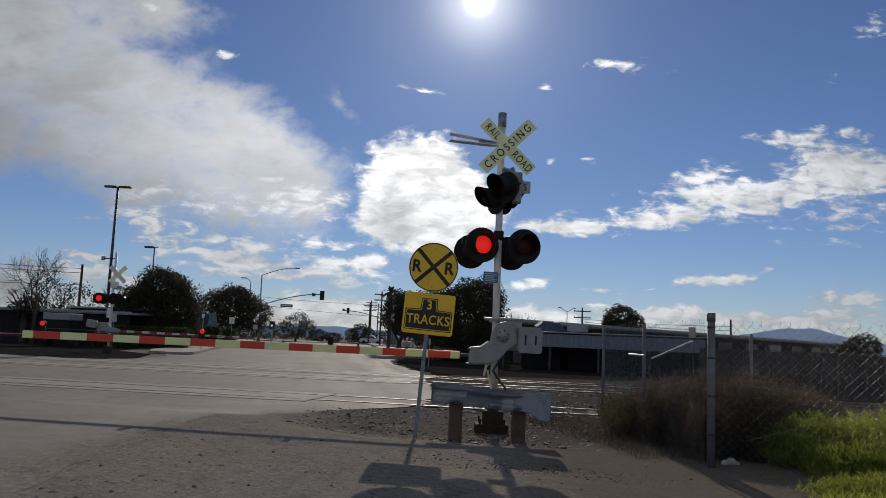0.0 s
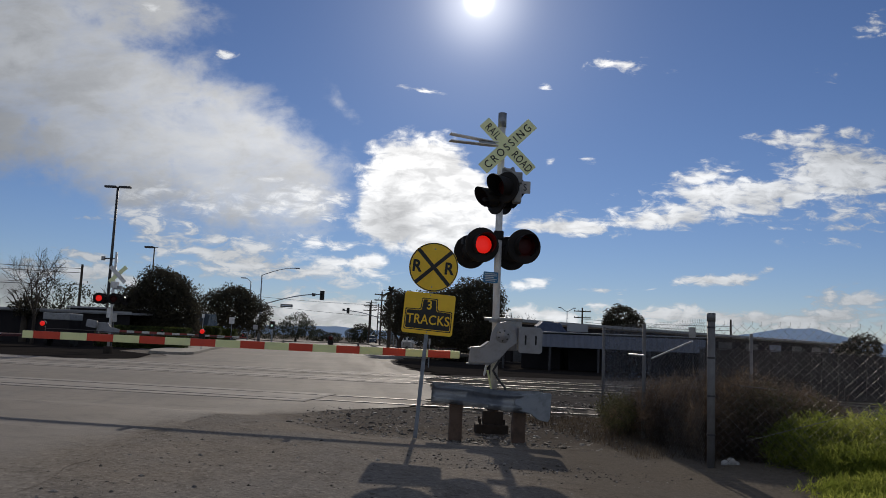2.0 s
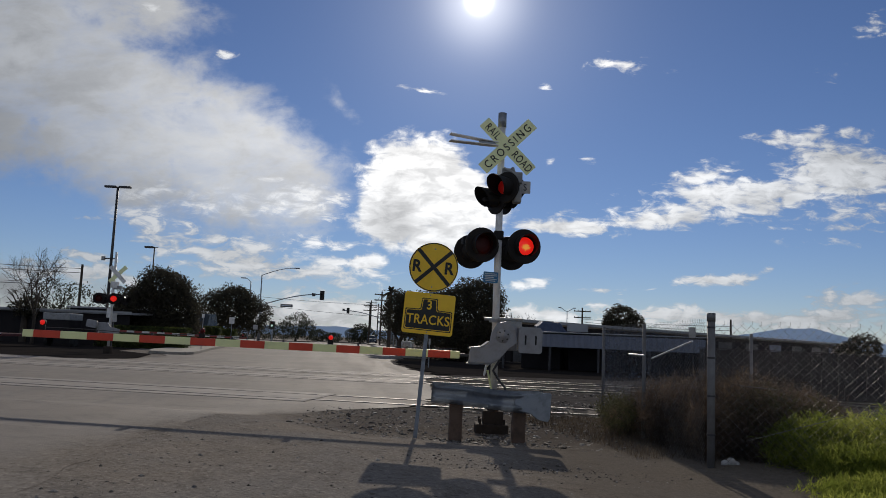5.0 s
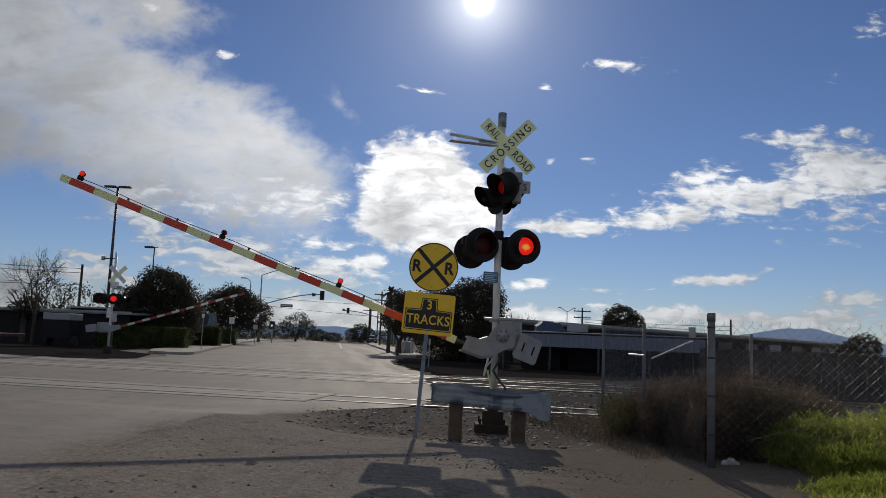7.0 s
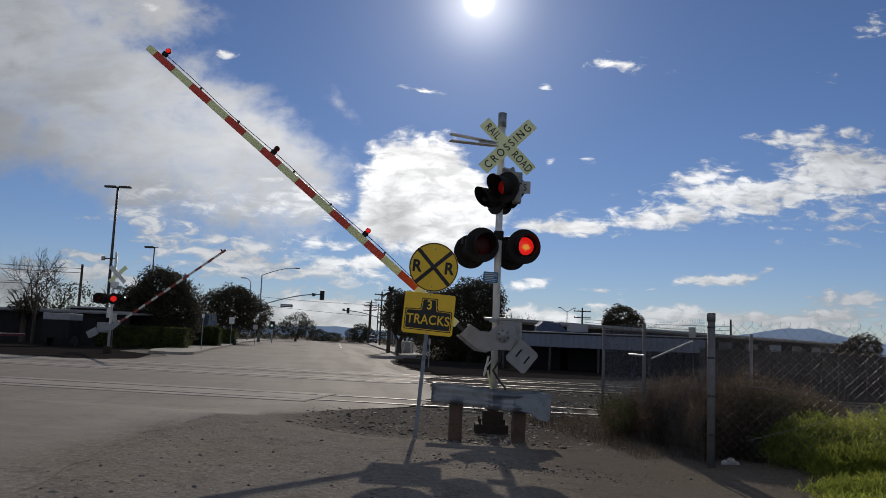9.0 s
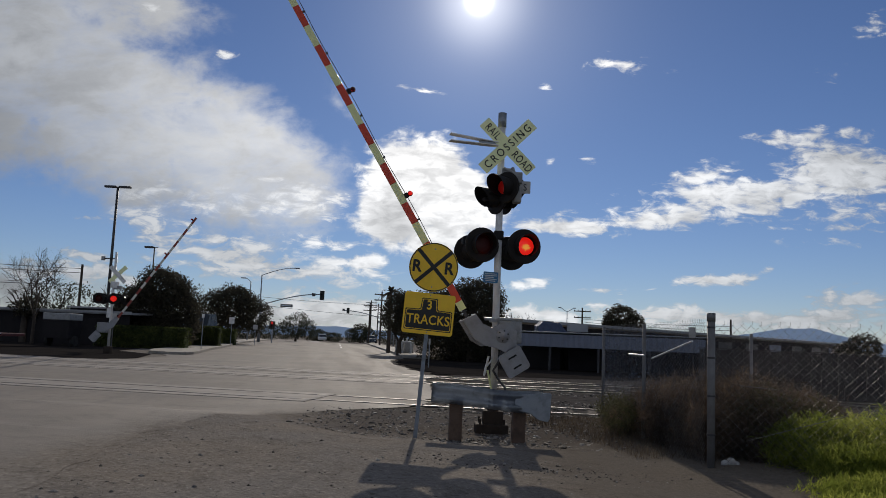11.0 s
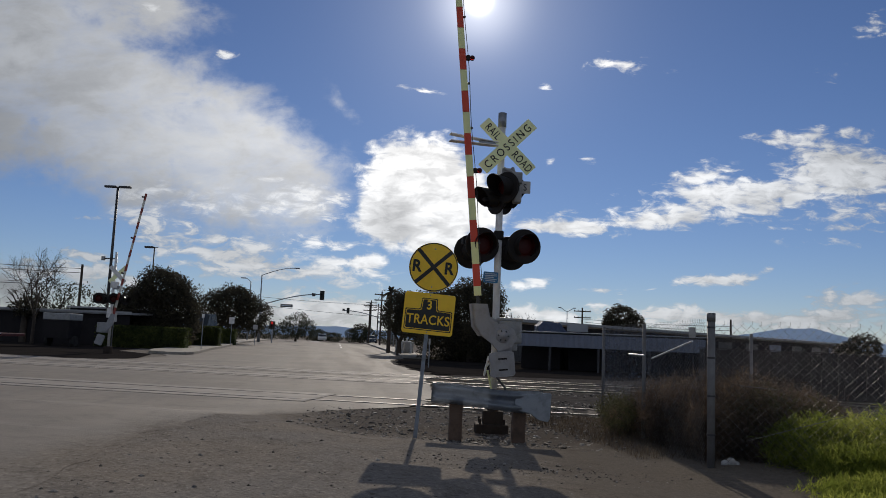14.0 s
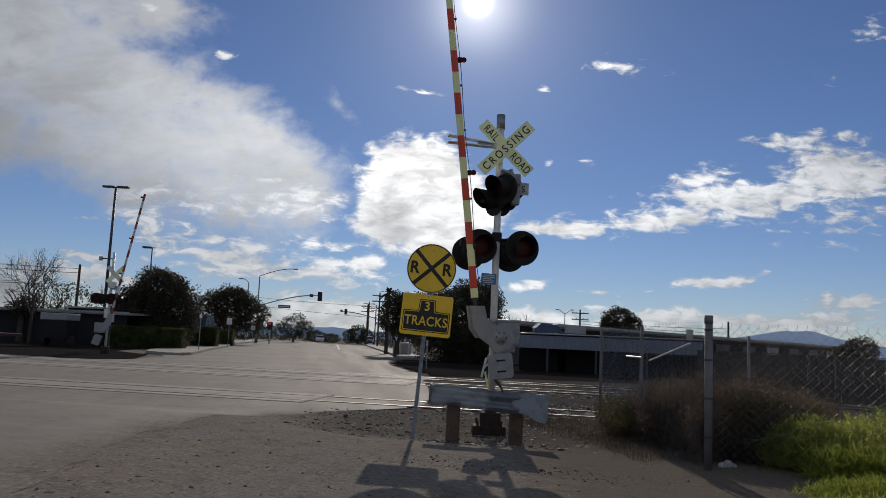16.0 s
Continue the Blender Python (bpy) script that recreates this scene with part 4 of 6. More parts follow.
def make_sign_post():
    sg = thing("warning_sign", "yellow round railroad warning sign and track plaque on leaning post", "road sign", pose(-0.30, 11.8, 0.099, 0, 3.8, 0) @ Matrix.Scale(0.9365, 4))
    post = bmesh.new()
    for a, b, c, d in ((0.06, 0.004, 0, 0.012), (0.006, 0.03, -0.028, 0.0), (0.006, 0.03, 0.028, 0.0)):
        add_box(post, a, b, 3.1, pose(c, d, 1.5))
    part("post", post, M_GALV, sg, "galvanised steel channel post")
    z1, r = 2.72, 0.405
    disc = part("round_plate", plate(disc_pts(r, 56), 0.004), M_YELLOW, sg, "round yellow plate with black cross", pose(0, -0.035, z1))
    ring = bmesh.new()
    n = 64
    a = [ring.verts.new(((r - 0.006) * math.cos(2 * math.pi * i / n), 0, (r - 0.006) * math.sin(2 * math.pi * i / n))) for i in range(n)]
    b = [ring.verts.new(((r - 0.022) * math.cos(2 * math.pi * i / n), 0, (r - 0.022) * math.sin(2 * math.pi * i / n))) for i in range(n)]
    for i in range(n):
        ring.faces.new((a[i], a[(i + 1) % n], b[(i + 1) % n], b[i]))
    part("border_ring", ring, M_LETTER, disc, "thin black border", pose(0, -0.003, 0))
    for k, turn in enumerate((45, -45)):
        part("cross_bar", box(2 * (r - 0.02), 0.002, 0.062, pose(0, -0.002 - 0.001 * k, 0, 0, turn, 0)), M_LETTER, disc, "black diagonal bar")
    for x in (-0.265, 0.265):
        part("letter", lettering("R", 0.27, pose(x, -0.003, 0), 0.009, 0.92), M_LETTER, disc, "black capital R")
    for z in (0.30, -0.33):
        part("bolt", lathe([(0.0, -0.006), (0.012, -0.006), (0.012, 0.0)], 8, pose(0, 0, z)), M_GALV, disc)
    z2 = 1.95
    pl = part("track_plaque", plate(round_rect(0.83, 0.67, 0.045, 6), 0.004), M_YELLOW, sg, "yellow plaque with black track panel", pose(0, -0.035, z2))

    def step_outline(g):
        return [(-0.385 + g, -0.25 + g), (-0.37 + g, -0.265 + g), (0.37 - g, -0.265 + g), (0.385 - g, -0.25 + g), (0.385 - g, 0.06 - g), (0.37 - g, 0.075 - g), (0.16 - g, 0.08 - g), (0.14 - g, 0.10 - g), (0.13 - g, 0.25 - g), (0.115 - g, 0.265 - g),
                (-0.115 + g, 0.265 - g), (-0.13 + g, 0.25 - g), (-0.14 + g, 0.10 - g), (-0.16 + g, 0.08 - g), (-0.37 + g, 0.075 - g), (-0.385 + g, 0.06 - g)]
    part("black_panel", plate(step_outline(0.0), 0.002, pose(0, -0.002, -0.01)), M_LETTER, pl, "black stepped panel")
    line = bmesh.new()
    o1, o2 = step_outline(0.014), step_outline(0.024)
    va = [line.verts.new((x, 0, z)) for x, z in o1]
    vb = [line.verts.new((x, 0, z)) for x, z in o2]
    for i in range(len(o1)):
        j = (i + 1) % len(o1)
        line.faces.new((va[i], va[j], vb[j], vb[i]))
    part("panel_line", line, M_YELLOW, pl, "thin yellow outline", pose(0, -0.0045, -0.01))
    part("numeral", lettering("3", 0.205, pose(0, -0.0045, 0.145), 0.0045, 0.95), M_YELLOW, pl, "yellow numeral")
    part("lettering", lettering("TRACKS", 0.215, pose(0, -0.0045, -0.095), 0.0035, 0.84, 1.08), M_YELLOW, pl, "yellow capital letters")
    for z in (0.305, -0.30):
        part("bolt", lathe([(0.0, -0.006), (0.012, -0.006), (0.012, 0.0)], 8, pose(0, 0, z)), M_GALV, pl)


make_sign_post()


def make_guardrail():
    gr = thing("guardrail", "short dented galvanised guardrail on two timber posts", "guardrail", pose(0.85, 12.02, 0, 0, 3.6, 3))
    prof = [(0.0, 0.155), (-0.03, 0.14), (-0.075, 0.105), (-0.085, 0.08), (-0.07, 0.055), (-0.02, 0.02), (-0.02, -0.02), (-0.07, -0.055), (-0.085, -0.08), (-0.075, -0.105), (-0.03, -0.14), (0.0, -0.155)]
    bm = bmesh.new()
    n = 26
    rings = []
    for i in range(n + 1):
        f = i / n
        x = -0.98 + 1.72 * f
        dent = 0.02 * math.sin(f * 9) + 0.01 * math.sin(f * 23)
        bow = -0.05 * math.sin(f * math.pi)
        rings.append([bm.verts.new((x, y * (1.0 - 0.55 * max(0, (f - 0.62) / 0.38)) + bow + dent * 0.5, z * (1.0 + 0.18 * max(0, (f - 0.62) / 0.38)) + 0.67 + 0.012 * math.sin(f * 7))) for y, z in prof])
    for a, b in zip(rings, rings[1:]):
        for i in range(len(prof) - 1):
            bm.faces.new((a[i], a[i + 1], b[i + 1], b[i]))
    bmesh.ops.solidify(bm, geom=bm.faces[:], thickness=0.006)
    bmesh.ops.recalc_face_normals(bm, faces=bm.faces[:])
    part("w_beam", bm, M_GALV, gr, "dented corrugated steel beam", smooth=True)
    end = bmesh.new()
    pts = [(0.40, 0.11), (0.60, 0.13), (0.70, 0.165), (0.84, 0.175), (0.865, 0.15), (0.87, -0.22), (0.84, -0.27), (0.70, -0.25), (0.56, -0.17), (0.34, -0.13), (0.30, -0.02), (0.32, 0.06)]
    add_plate(end, [(x, z + 0.67) for x, z in pts], 0.02, pose(0, -0.075, 0))
    bmesh.ops.bevel(end, geom=end.edges[:], offset=0.006, segments=1, affect="EDGES")
    part("end_wing", end, M_GALV, gr, "flared flat steel end wing")
    for x in (-0.55, 0.44):
        part("timber_post", box(0.20, 0.20, 0.98, pose(x, 0.21, 0.24, 0, -3.6, 0), 0.012), M_WOODPOST, gr, "weathered square timber post")


make_guardrail()


# ---- far crossing signal ----
FAR = Vector((-18.02, 42.26, 0))
FAR_PHI = radians(3.3)


def make_far_signal():
    sig = thing("crossing_signal", "far railroad crossing mast with red lights, seen from behind", "crossing signal", Matrix.Translation(FAR))
    part("mast", tube((0, 0, 0.3), (0, 0, 5.55), 0.07, n=16), M_ALU, sig, "silver-painted tube mast", smooth=True)
    part("base_casting", box(0.36, 0.36, 0.4, pose(0, 0, 0.2), 0.03), M_TIE, sig)
    for turn, y in ((45, 0.10), (-45, 0.12)):
        part("crossbuck_blade", plate(round_rect(1.22, 0.229, 0.012, 2), 0.004), M_BUCK if turn < 0 else M_ALU, sig, "crossbuck board turned half away", pose(0.25, y - 0.3, 4.32, 0, turn, 0))
    part("junction_box", box(0.36, 0.3, 0.34, pose(0.10, -0.1, 3.75), 0.02), M_ALU, sig)
    part("junction_box", box(0.40, 0.2, 0.2, pose(0.30, -0.1, 3.60), 0.02), M_GREYBOX, sig)
    part("cross_arm", tube((-0.9, -0.05, 3.02), (0.9, -0.05, 3.10), 0.035, n=10), M_BLACK, sig)
    for x, phase in ((-0.62, 0), (0.18, 1)):
        u = lamp_unit(sig, pose(x, -0.3, 2.98, 0, 0, 24), 0.305, 0.26)
        ln = lens_disc(u, 0.16, M_LENSLIT2, -0.03)
        LENSES.append((ln, phase, -0.03))
        lamp_unit(sig, pose(x, 0.3, 2.98, 0, 0, 195), 0.305, 0.26)
    lamp_unit(sig, pose(0.75, -0.1, 2.95, 0, 0, 70), 0.28, 0.26)
    part("notice_plate", plate(round_rect(0.22, 0.5, 0.02, 2), 0.004), M_ALU, sig, "", pose(-0.1, -0.1, 2.2))
    part("indicator_lamp", lathe([(0.0, -0.03), (0.035, -0.022), (0.045, 0.0), (0.035, 0.02)], 16, pose(0.84, -0.42, 3.08)), M_WHITELIT, sig, "small white indicator lamp")
    part("indicator_arm", tube((0.60, -0.1, 3.08), (0.84, -0.40, 3.08), 0.02, n=8), M_BLACK, sig)
    part("gate_machine", box(0.55, 0.4, 0.55, pose(-0.32, -0.1, 1.4), 0.04), M_GREYBOX, sig, "grey gate machine case")


make_far_signal()
FAR_PIVOT = Vector((-18.10, 42.0, 1.456))
FAR_HOME = Matrix.Translation(FAR_PIVOT) @ Matrix.Rotation(FAR_PHI, 4, "Z")


def make_far_gate():
    gate = thing("gate_arm", "red and white crossing gate arm on the far mast", "gate arm", FAR_HOME)
    o, s0, s1 = -0.2, 0.7, 7.57
    n = 17
    for i in range(n):
        a, b = s0 + (s1 - s0) * i / n, s0 + (s1 - s0) * (i + 1) / n
        part("stripe", box(b - a - 0.001, 0.03, 0.12, pose((a + b) / 2, 0, o), 0.004), M_FARWHITE if i % 2 else M_FARRED, gate)
    for s, phase in ((7.35, None), (5.0, 1), (3.0, 0)):
        ln = gate_lamp(gate, s, o + 0.08, M_LENSSIDE)
        LENSES.append((ln, phase, (0, -0.02, 0.075)))
    part("arm_bracket", plate([(-0.2, 0.14), (0.1, 0.22), (0.25, 0.0), (0.75, -0.1), (0.75, -0.32), (0.2, -0.36), (-0.2, -0.15)], 0.05, pose(0, -0.15, 0)), M_CAST, gate, "pale grey gate casting")
    part("counterweight", plate([(x - 0.75, z + 0.02) for x, z in round_rect(0.55, 0.40, 0.05, 3)], 0.12, pose(0, -0.2, 0, 0, 8, 0)), M_CAST, gate, "pale grey counterweight")
    return gate


FAR_GATE = make_far_gate()


# ---- fence beside the tracks ----
def fence_run(a, b, posts, height, name, label, top_rail, spread=0.05):
    a, b = Vector(a), Vector(b)
    d = b - a
    L = d.length
    m = Matrix.Translation(a) @ Matrix.Rotation(math.atan2(d.y, d.x), 4, "Z")
    fn = thing(name, label, "fence", m)
    for s in posts:
        p = part("post", tube((s, 0, -0.1), (s, 0, height + 0.02), 0.032, n=12), M_FENCEPOST, fn, "grey steel line post", smooth=True)
    if top_rail:
        part("top_rail", tube((0, 0, height - 0.04), (L, 0, height - 0.04), 0.021, n=10), M_GALV, fn, smooth=True)
    # woven wire: two sets of slanting wires and the twisted ends above
    bm = bmesh.new()
    r, step, z0 = 0.0015, spread * 1.414, 0.04
    h = height - z0

    def wire(p, q, off):
        p, q = Vector((p[0], off, p[1])), Vector((q[0], off, q[1]))
        w = (q - p).cross(Vector((0, 1, 0))).normalized() * r
        y = Vector((0, r, 0))
        ends = [[bm.verts.new(e + k) for k in (w, y, -w, -y)] for e in (p, q)]
        for i in range(4):
            bm.faces.new((ends[0][i], ends[0][(i + 1) % 4], ends[1][(i + 1) % 4], ends[1][i]))
    k = -h
    while k < L:
        for sgn in (1, -1):
            x0, x1 = k, k + h
            za, zb = (z0, z0 + h) if sgn > 0 else (z0 + h, z0)
            if x0 < 0:
                za, x0 = za + (zb - za) * (-x0 / h), 0
            if x1 > L:
                zb, x1 = za + (zb - za) * ((L - x0) / (x1 - x0)), L
            if x1 > x0:
                wire((x0, za), (x1, zb), 0.003 * sgn)
        if 0 < k + h < L:
            wire((k + h, z0 + h), (k + h, z0 + h + 0.045), 0)
        k += step
    part("wire_mesh", bm, M_WIRE, fn, "woven chain-link wire", smooth=True)
    return fn


def make_fences():
    corner = thing("fence_post", "thick grey steel corner post of the chain-link fence", "fence post", pose(3.61, 10.25, 0))
    part("tube", tube((0, 0, -0.1), (0, 0, 2.02), 0.052, n=18), M_FENCEPOST, corner, "weathered steel tube", smooth=True)
    part("cap", tube((0, 0, 1.93), (0, 0, 2.04), 0.057, n=18), M_FENCEPOST, corner, "dull steel post cap", smooth=True)
    for z in (0.45, 0.95, 1.45, 1.85):
        part("tie_band", lathe([(0.056, -0.012), (0.056, 0.012), (0.05, 0.012)], 16, pose(0, 0, z, 90)), M_DARK, corner)
    fence_run((3.66, 10.22, 0.02), (8.6, 8.0, 0.12), (2.6, 5.0), 1.88, "chain_link_fence", "rusty chain-link fence over weeds and grass", False, 0.08)
    fence_run((3.55, 10.31, 0.0), (3.46, 16.24, 0.0), (2.9, 5.93), 1.92, "chain_link_fence", "chain-link fence with grey posts running to the tracks", False)
    fence_run((3.46, 16.30, 0.0), (12.0, 15.2, 0.05), (3.0, 6.0), 1.9, "chain_link_fence", "chain-link fence beside the railway", False, 0.07)
    sg = thing("fence_sign", "small blank white notice tied to the fence", "sign", pose(3.50, 10.68, 1.78, 0, 0, 35))
    part("plate", plate(round_rect(0.15, 0.15, 0.02, 3), 0.003), M_WHITE, sg)
    # loose pipes lying against the mesh
    for a, b in (((3.42, 13.9, 1.42), (3.42, 12.9, 1.42)), ((3.42, 12.4, 1.38), (3.44, 10.5, 1.66))):
        p = thing("rail_pipe", "thin pale pipe tied along the fence", "pipe")
        part("tube", tube(a, b, 0.014, n=8), M_ALU, p)
    for a, b in (((3.72, 10.35, 1.33), (3.98, 10.5, 1.10)), ((3.98, 10.5, 1.10), (4.55, 10.4, 1.06)), ((3.95, 9.95, 0.42), (5.0, 9.5, 0.82))):
        p = thing("loose_pipe", "pale bent stick caught in dry weeds", "stick")
        part("shaft", tube(a, b, 0.004, n=6), M_WIRE, p)
    rk = bmesh.new()
    for x, r in ((0, 0.05), (0.08, 0.065), (0.16, 0.045)):
        bmesh.ops.create_icosphere(rk, subdivisions=3, radius=r, matrix=pose(x, 0.02 * x, r * 0.5))
    for v in rk.verts:
        v.co += Vector(noise.noise_vector(v.co * 9)) * 0.02
    tagged(part("plastic_bag", rk, M_WHITE, None, "", pose(3.86, 10.45, 0.04), smooth=True), "crumpled white plastic bag at the foot of the fence", "litter")


make_fences()


def blades(name, label, category, material, count, region, height, width, lean, seed, kind="stuff"):
    """Many thin bent blades over a region function that returns (x, y, ground z, height factor) or None."""
    rnd = np.random.RandomState(seed)
    verts, faces = [], []
    made = 0
    while made < count:
        s = region(rnd)
        if s is None:
            continue
        x, y, z, hf = s
        h = height * hf * rnd.uniform(0.55, 1.25)
        a = rnd.uniform(0, 2 * math.pi)
        l = lean * h * rnd.uniform(0.2, 1.2)
        dx, dy = math.cos(a) * l, math.sin(a) * l
        b = rnd.uniform(0, math.pi)
        wx, wy = math.cos(b) * width * rnd.uniform(0.6, 1.3), math.sin(b) * width
        k = len(verts)
        verts += [(x - wx, y - wy, z), (x + wx, y + wy, z), (x + dx * 0.4 + wx * 0.8, y + dy * 0.4 + wy * 0.8, z + h * 0.6), (x + dx * 0.4 - wx * 0.8, y + dy * 0.4 - wy * 0.8, z + h * 0.6), (x + dx, y + dy, z + h)]
        faces += [(k, k + 1, k + 2, k + 3), (k + 3, k + 2, k + 4)]
        made += 1
    me = bpy.data.meshes.new(name)
    me.from_pydata(verts, [], faces)
    me.materials.append(material)
    return tagged(new(name, me), label, category, kind=kind)


def bumpy(x, y, f):
    return 0.5 + 0.5 * noise.noise((x * f, y * f, 7.0))


def stubble_region(rnd):
    x, y = rnd.uniform(1.6, 3.6), rnd.uniform(10.9, 16.5)
    if x < 3.3 - (y - 9.2) * 0.25:
        return None
    return x, y, surf(x, y) - 0.01, 0.3 + 0.5 * bumpy(x, y, 2.0)


def thicket(name, label, category, material, lobes, count, length, width, rise, seed):
    """Many short bent sprigs filling uneven lobes that stand on the ground; rise: how upright they grow."""
    rnd = np.random.RandomState(seed)
    verts, faces = [], []
    size = np.array([l[3] * l[4] * l[5] for l in lobes]) ** 0.75
    size = size / size.sum()
    for pick in rnd.choice(len(lobes), size=count, p=size):
        cx, cy, cz, ax, ay, az = lobes[pick]
        v = rnd.normal(size=3)
        v /= np.linalg.norm(v)
        lump = 1.0 + 0.35 * noise.noise((v[0] * 2.5 + cx * 3, v[1] * 2.5 + cy * 3, v[2] * 2.5)) + 0.25 * noise.noise((v[0] * 7 + cx, v[1] * 7, v[2] * 7 + cy))
        p = np.array([cx, cy, cz]) + v * np.array([ax, ay, az]) * rnd.uniform(0.25, 1.0) ** 0.5 * lump
        g = surf(p[0], p[1]) + (0.10 * min((p[0] - 3) / 2.0, 1.0) if p[0] > 3 else 0.0)
        p[2] += g
        if p[2] < g - 0.02:
            p[2] = g + rnd.uniform(0, 0.1)
        d = rnd.normal(size=3) + np.array([0, 0, rise])
        d /= np.linalg.norm(d)
        n = rnd.normal(size=3)
        n -= d * (d @ n)
        n /= np.linalg.norm(n)
        l, w = length * rnd.uniform(0.5, 1.4), width * rnd.uniform(0.6, 1.4)
        bend = n * l * rnd.uniform(-0.15, 0.15) - np.array([0, 0, 0.12 * l])
        side = np.cross(d, n) * w
        k = len(verts)
        m, e = p + d * l * 0.5 - bend * 0.3, p + d * l + bend
        verts += [tuple(p - side * 0.6), tuple(p + side * 0.6), tuple(m + side), tuple(m - side), tuple(e)]
        faces += [(k, k + 1, k + 2, k + 3), (k + 3, k + 2, k + 4)]
    me = bpy.data.meshes.new(name)
    me.from_pydata(verts, [], faces)
    me.materials.append(material)
    return tagged(new(name, me), label, category, kind="stuff")


GRASS_LOBES = [(4.95, 10.3, 0.22, 0.62, 0.5, 0.42), (5.7, 10.2, 0.25, 0.8, 0.6, 0.46), (6.7, 9.9, 0.25, 0.9, 0.7, 0.5), (5.1, 9.5, 0.10, 0.55, 0.5, 0.30), (6.0, 9.2, 0.12, 0.9, 0.6, 0.34), (4.8, 8.4, 0.02, 0.85, 0.5, 0.15),
               (5.7, 8.3, 0.05, 0.8, 0.7, 0.24), (4.15, 7.7, 0.0, 0.45, 0.45, 0.10), (5.0, 7.5, 0.02, 0.9, 0.6, 0.14), (7.4, 9.0, 0.2, 0.9, 0.8, 0.4)]
BRUSH_LOBES = [(4.2, 12.0, 0.50, 0.62, 1.2, 0.62), (4.4, 11.3, 0.50, 0.62, 0.7, 0.66), (3.72, 12.5, 0.35, 0.42, 0.9, 0.50), (5.0, 11.8, 0.45, 0.75, 0.8, 0.60), (4.5, 10.7, 0.30, 0.42, 0.35, 0.42), (3.85, 11.0, 0.35, 0.35, 0.5, 0.45),
               (5.8, 12.3, 0.35, 0.8, 0.8, 0.50), (3.45, 14.2, 0.2, 0.4, 0.9, 0.35), (4.1, 13.8, 0.45, 0.7, 1.0, 0.55)]
thicket("green_grass", "lush bright green grass on the bank behind the fence", "grass", M_GRASS, GRASS_LOBES, 85000, 0.10, 0.0042, 1.1, 11)
thicket("dry_brush", "dense dry brown brush beside the fence", "brush", M_TWIG, BRUSH_LOBES, 62000, 0.15, 0.0032, 0.5, 12)
thicket("olive_weeds", "olive green weeds growing through the dry brush", "weeds", M_WEED, [(3.1, 13.4, 0.40, 0.35, 0.6, 0.35), (4.6, 11.0, 0.45, 0.5, 0.5, 0.55), (7.3, 10.9, 0.5, 0.9, 0.7, 0.6), (5.4, 11.1, 0.35, 0.6, 0.5, 0.45)], 14000, 0.10, 0.0045, 0.6, 14)
blades("dry_stubble", "low dry brown weeds on bare earth", "weeds", M_DRY, 4200, stubble_region, 0.24, 0.0024, 0.8, 13)


# ---- trees ----
def crown_mesh(name, blobs, count, size, material, parent, seed):
    """Leaf clumps scattered through several uneven lobes."""
    rnd = np.random.RandomState(seed)
    verts, faces = [], []
    vol = np.array([b[3] * b[4] * b[5] for b in blobs]) ** 0.8
    vol = vol / vol.sum()
    for pick in rnd.choice(len(blobs), size=count, p=vol):
        cx, cy, cz, ax, ay, az = blobs[pick]
        v = rnd.normal(size=3)
        v /= np.linalg.norm(v)
        rad = rnd.uniform(0.35, 1.0) ** 0.45
        lump = 1.0 + 0.30 * noise.noise((v[0] * 2.2 + cx, v[1] * 2.2 + cy, v[2] * 2.2 + cz)) + 0.16 * noise.noise((v[0] * 6 + cx, v[1] * 6, v[2] * 6 + cz))
        p = np.array([cx, cy, cz]) + v * np.array([ax, ay, az]) * rad * lump
        a, b = rnd.normal(size=3), rnd.normal(size=3)
        a /= np.linalg.norm(a)
        b -= a * (a @ b)
        b /= np.linalg.norm(b)
        s = size * rnd.uniform(0.5, 1.3)
        k = len(verts)
        verts += [tuple(p - a * s), tuple(p + b * s * 0.45), tuple(p + a * s), tuple(p - b * s * 0.45)]
        faces.append((k, k + 1, k + 2, k + 3))
    me = bpy.data.meshes.new(name)
    me.from_pydata(verts, [], faces)
    me.materials.append(material)
    ob = new(name, me)
    ob.parent = parent
    return ob


def limbs(bm, p, d, length, r, depth, rnd, spread=0.55, kids=3):
    q = p + d * length
    add_tube(bm, p, q, r * 0.9, r * 0.58, 6 if depth > 1 else 4, False)
    if depth == 0:
        return
    for i in range(kids):
        t = rnd.uniform(0.45, 1.0)
        v = (d + Vector(rnd.normal(0, spread, 3).tolist()) + Vector((0, 0, 0.12))).normalized()
        limbs(bm, p + d * length * (1.0 if i == 0 else t), v, length * rnd.uniform(0.6, 0.85), r * 0.62, depth - 1, rnd, spread, kids)


def make_tree(x, y, blobs, count, size, label, seed, material=None, trunk=1.2):
    tr = thing("tree", label, "tree", Matrix.Translation((x, y, level(y))))
    rnd = np.random.RandomState(seed)
    bm = bmesh.new()
    top = max(b[2] for b in blobs)
    add_tube(bm, (0, 0, -0.1), (0, 0, trunk), 0.26, 0.19, 10)
    for i in range(5):
        a = 2 * math.pi * i / 5 + rnd.uniform(-0.3, 0.3)
        limbs(bm, Vector((0, 0, trunk * 0.9)), Vector((math.cos(a) * 0.6, math.sin(a) * 0.6, 0.9)).normalized(), top * 0.42, 0.11, 2, rnd, 0.4, 2)
    part("trunk", bm, M_BARK, tr, "brown trunk and limbs")
    crown_mesh("crown", blobs, count, size, material or M_LEAF, tr, seed)
    return tr


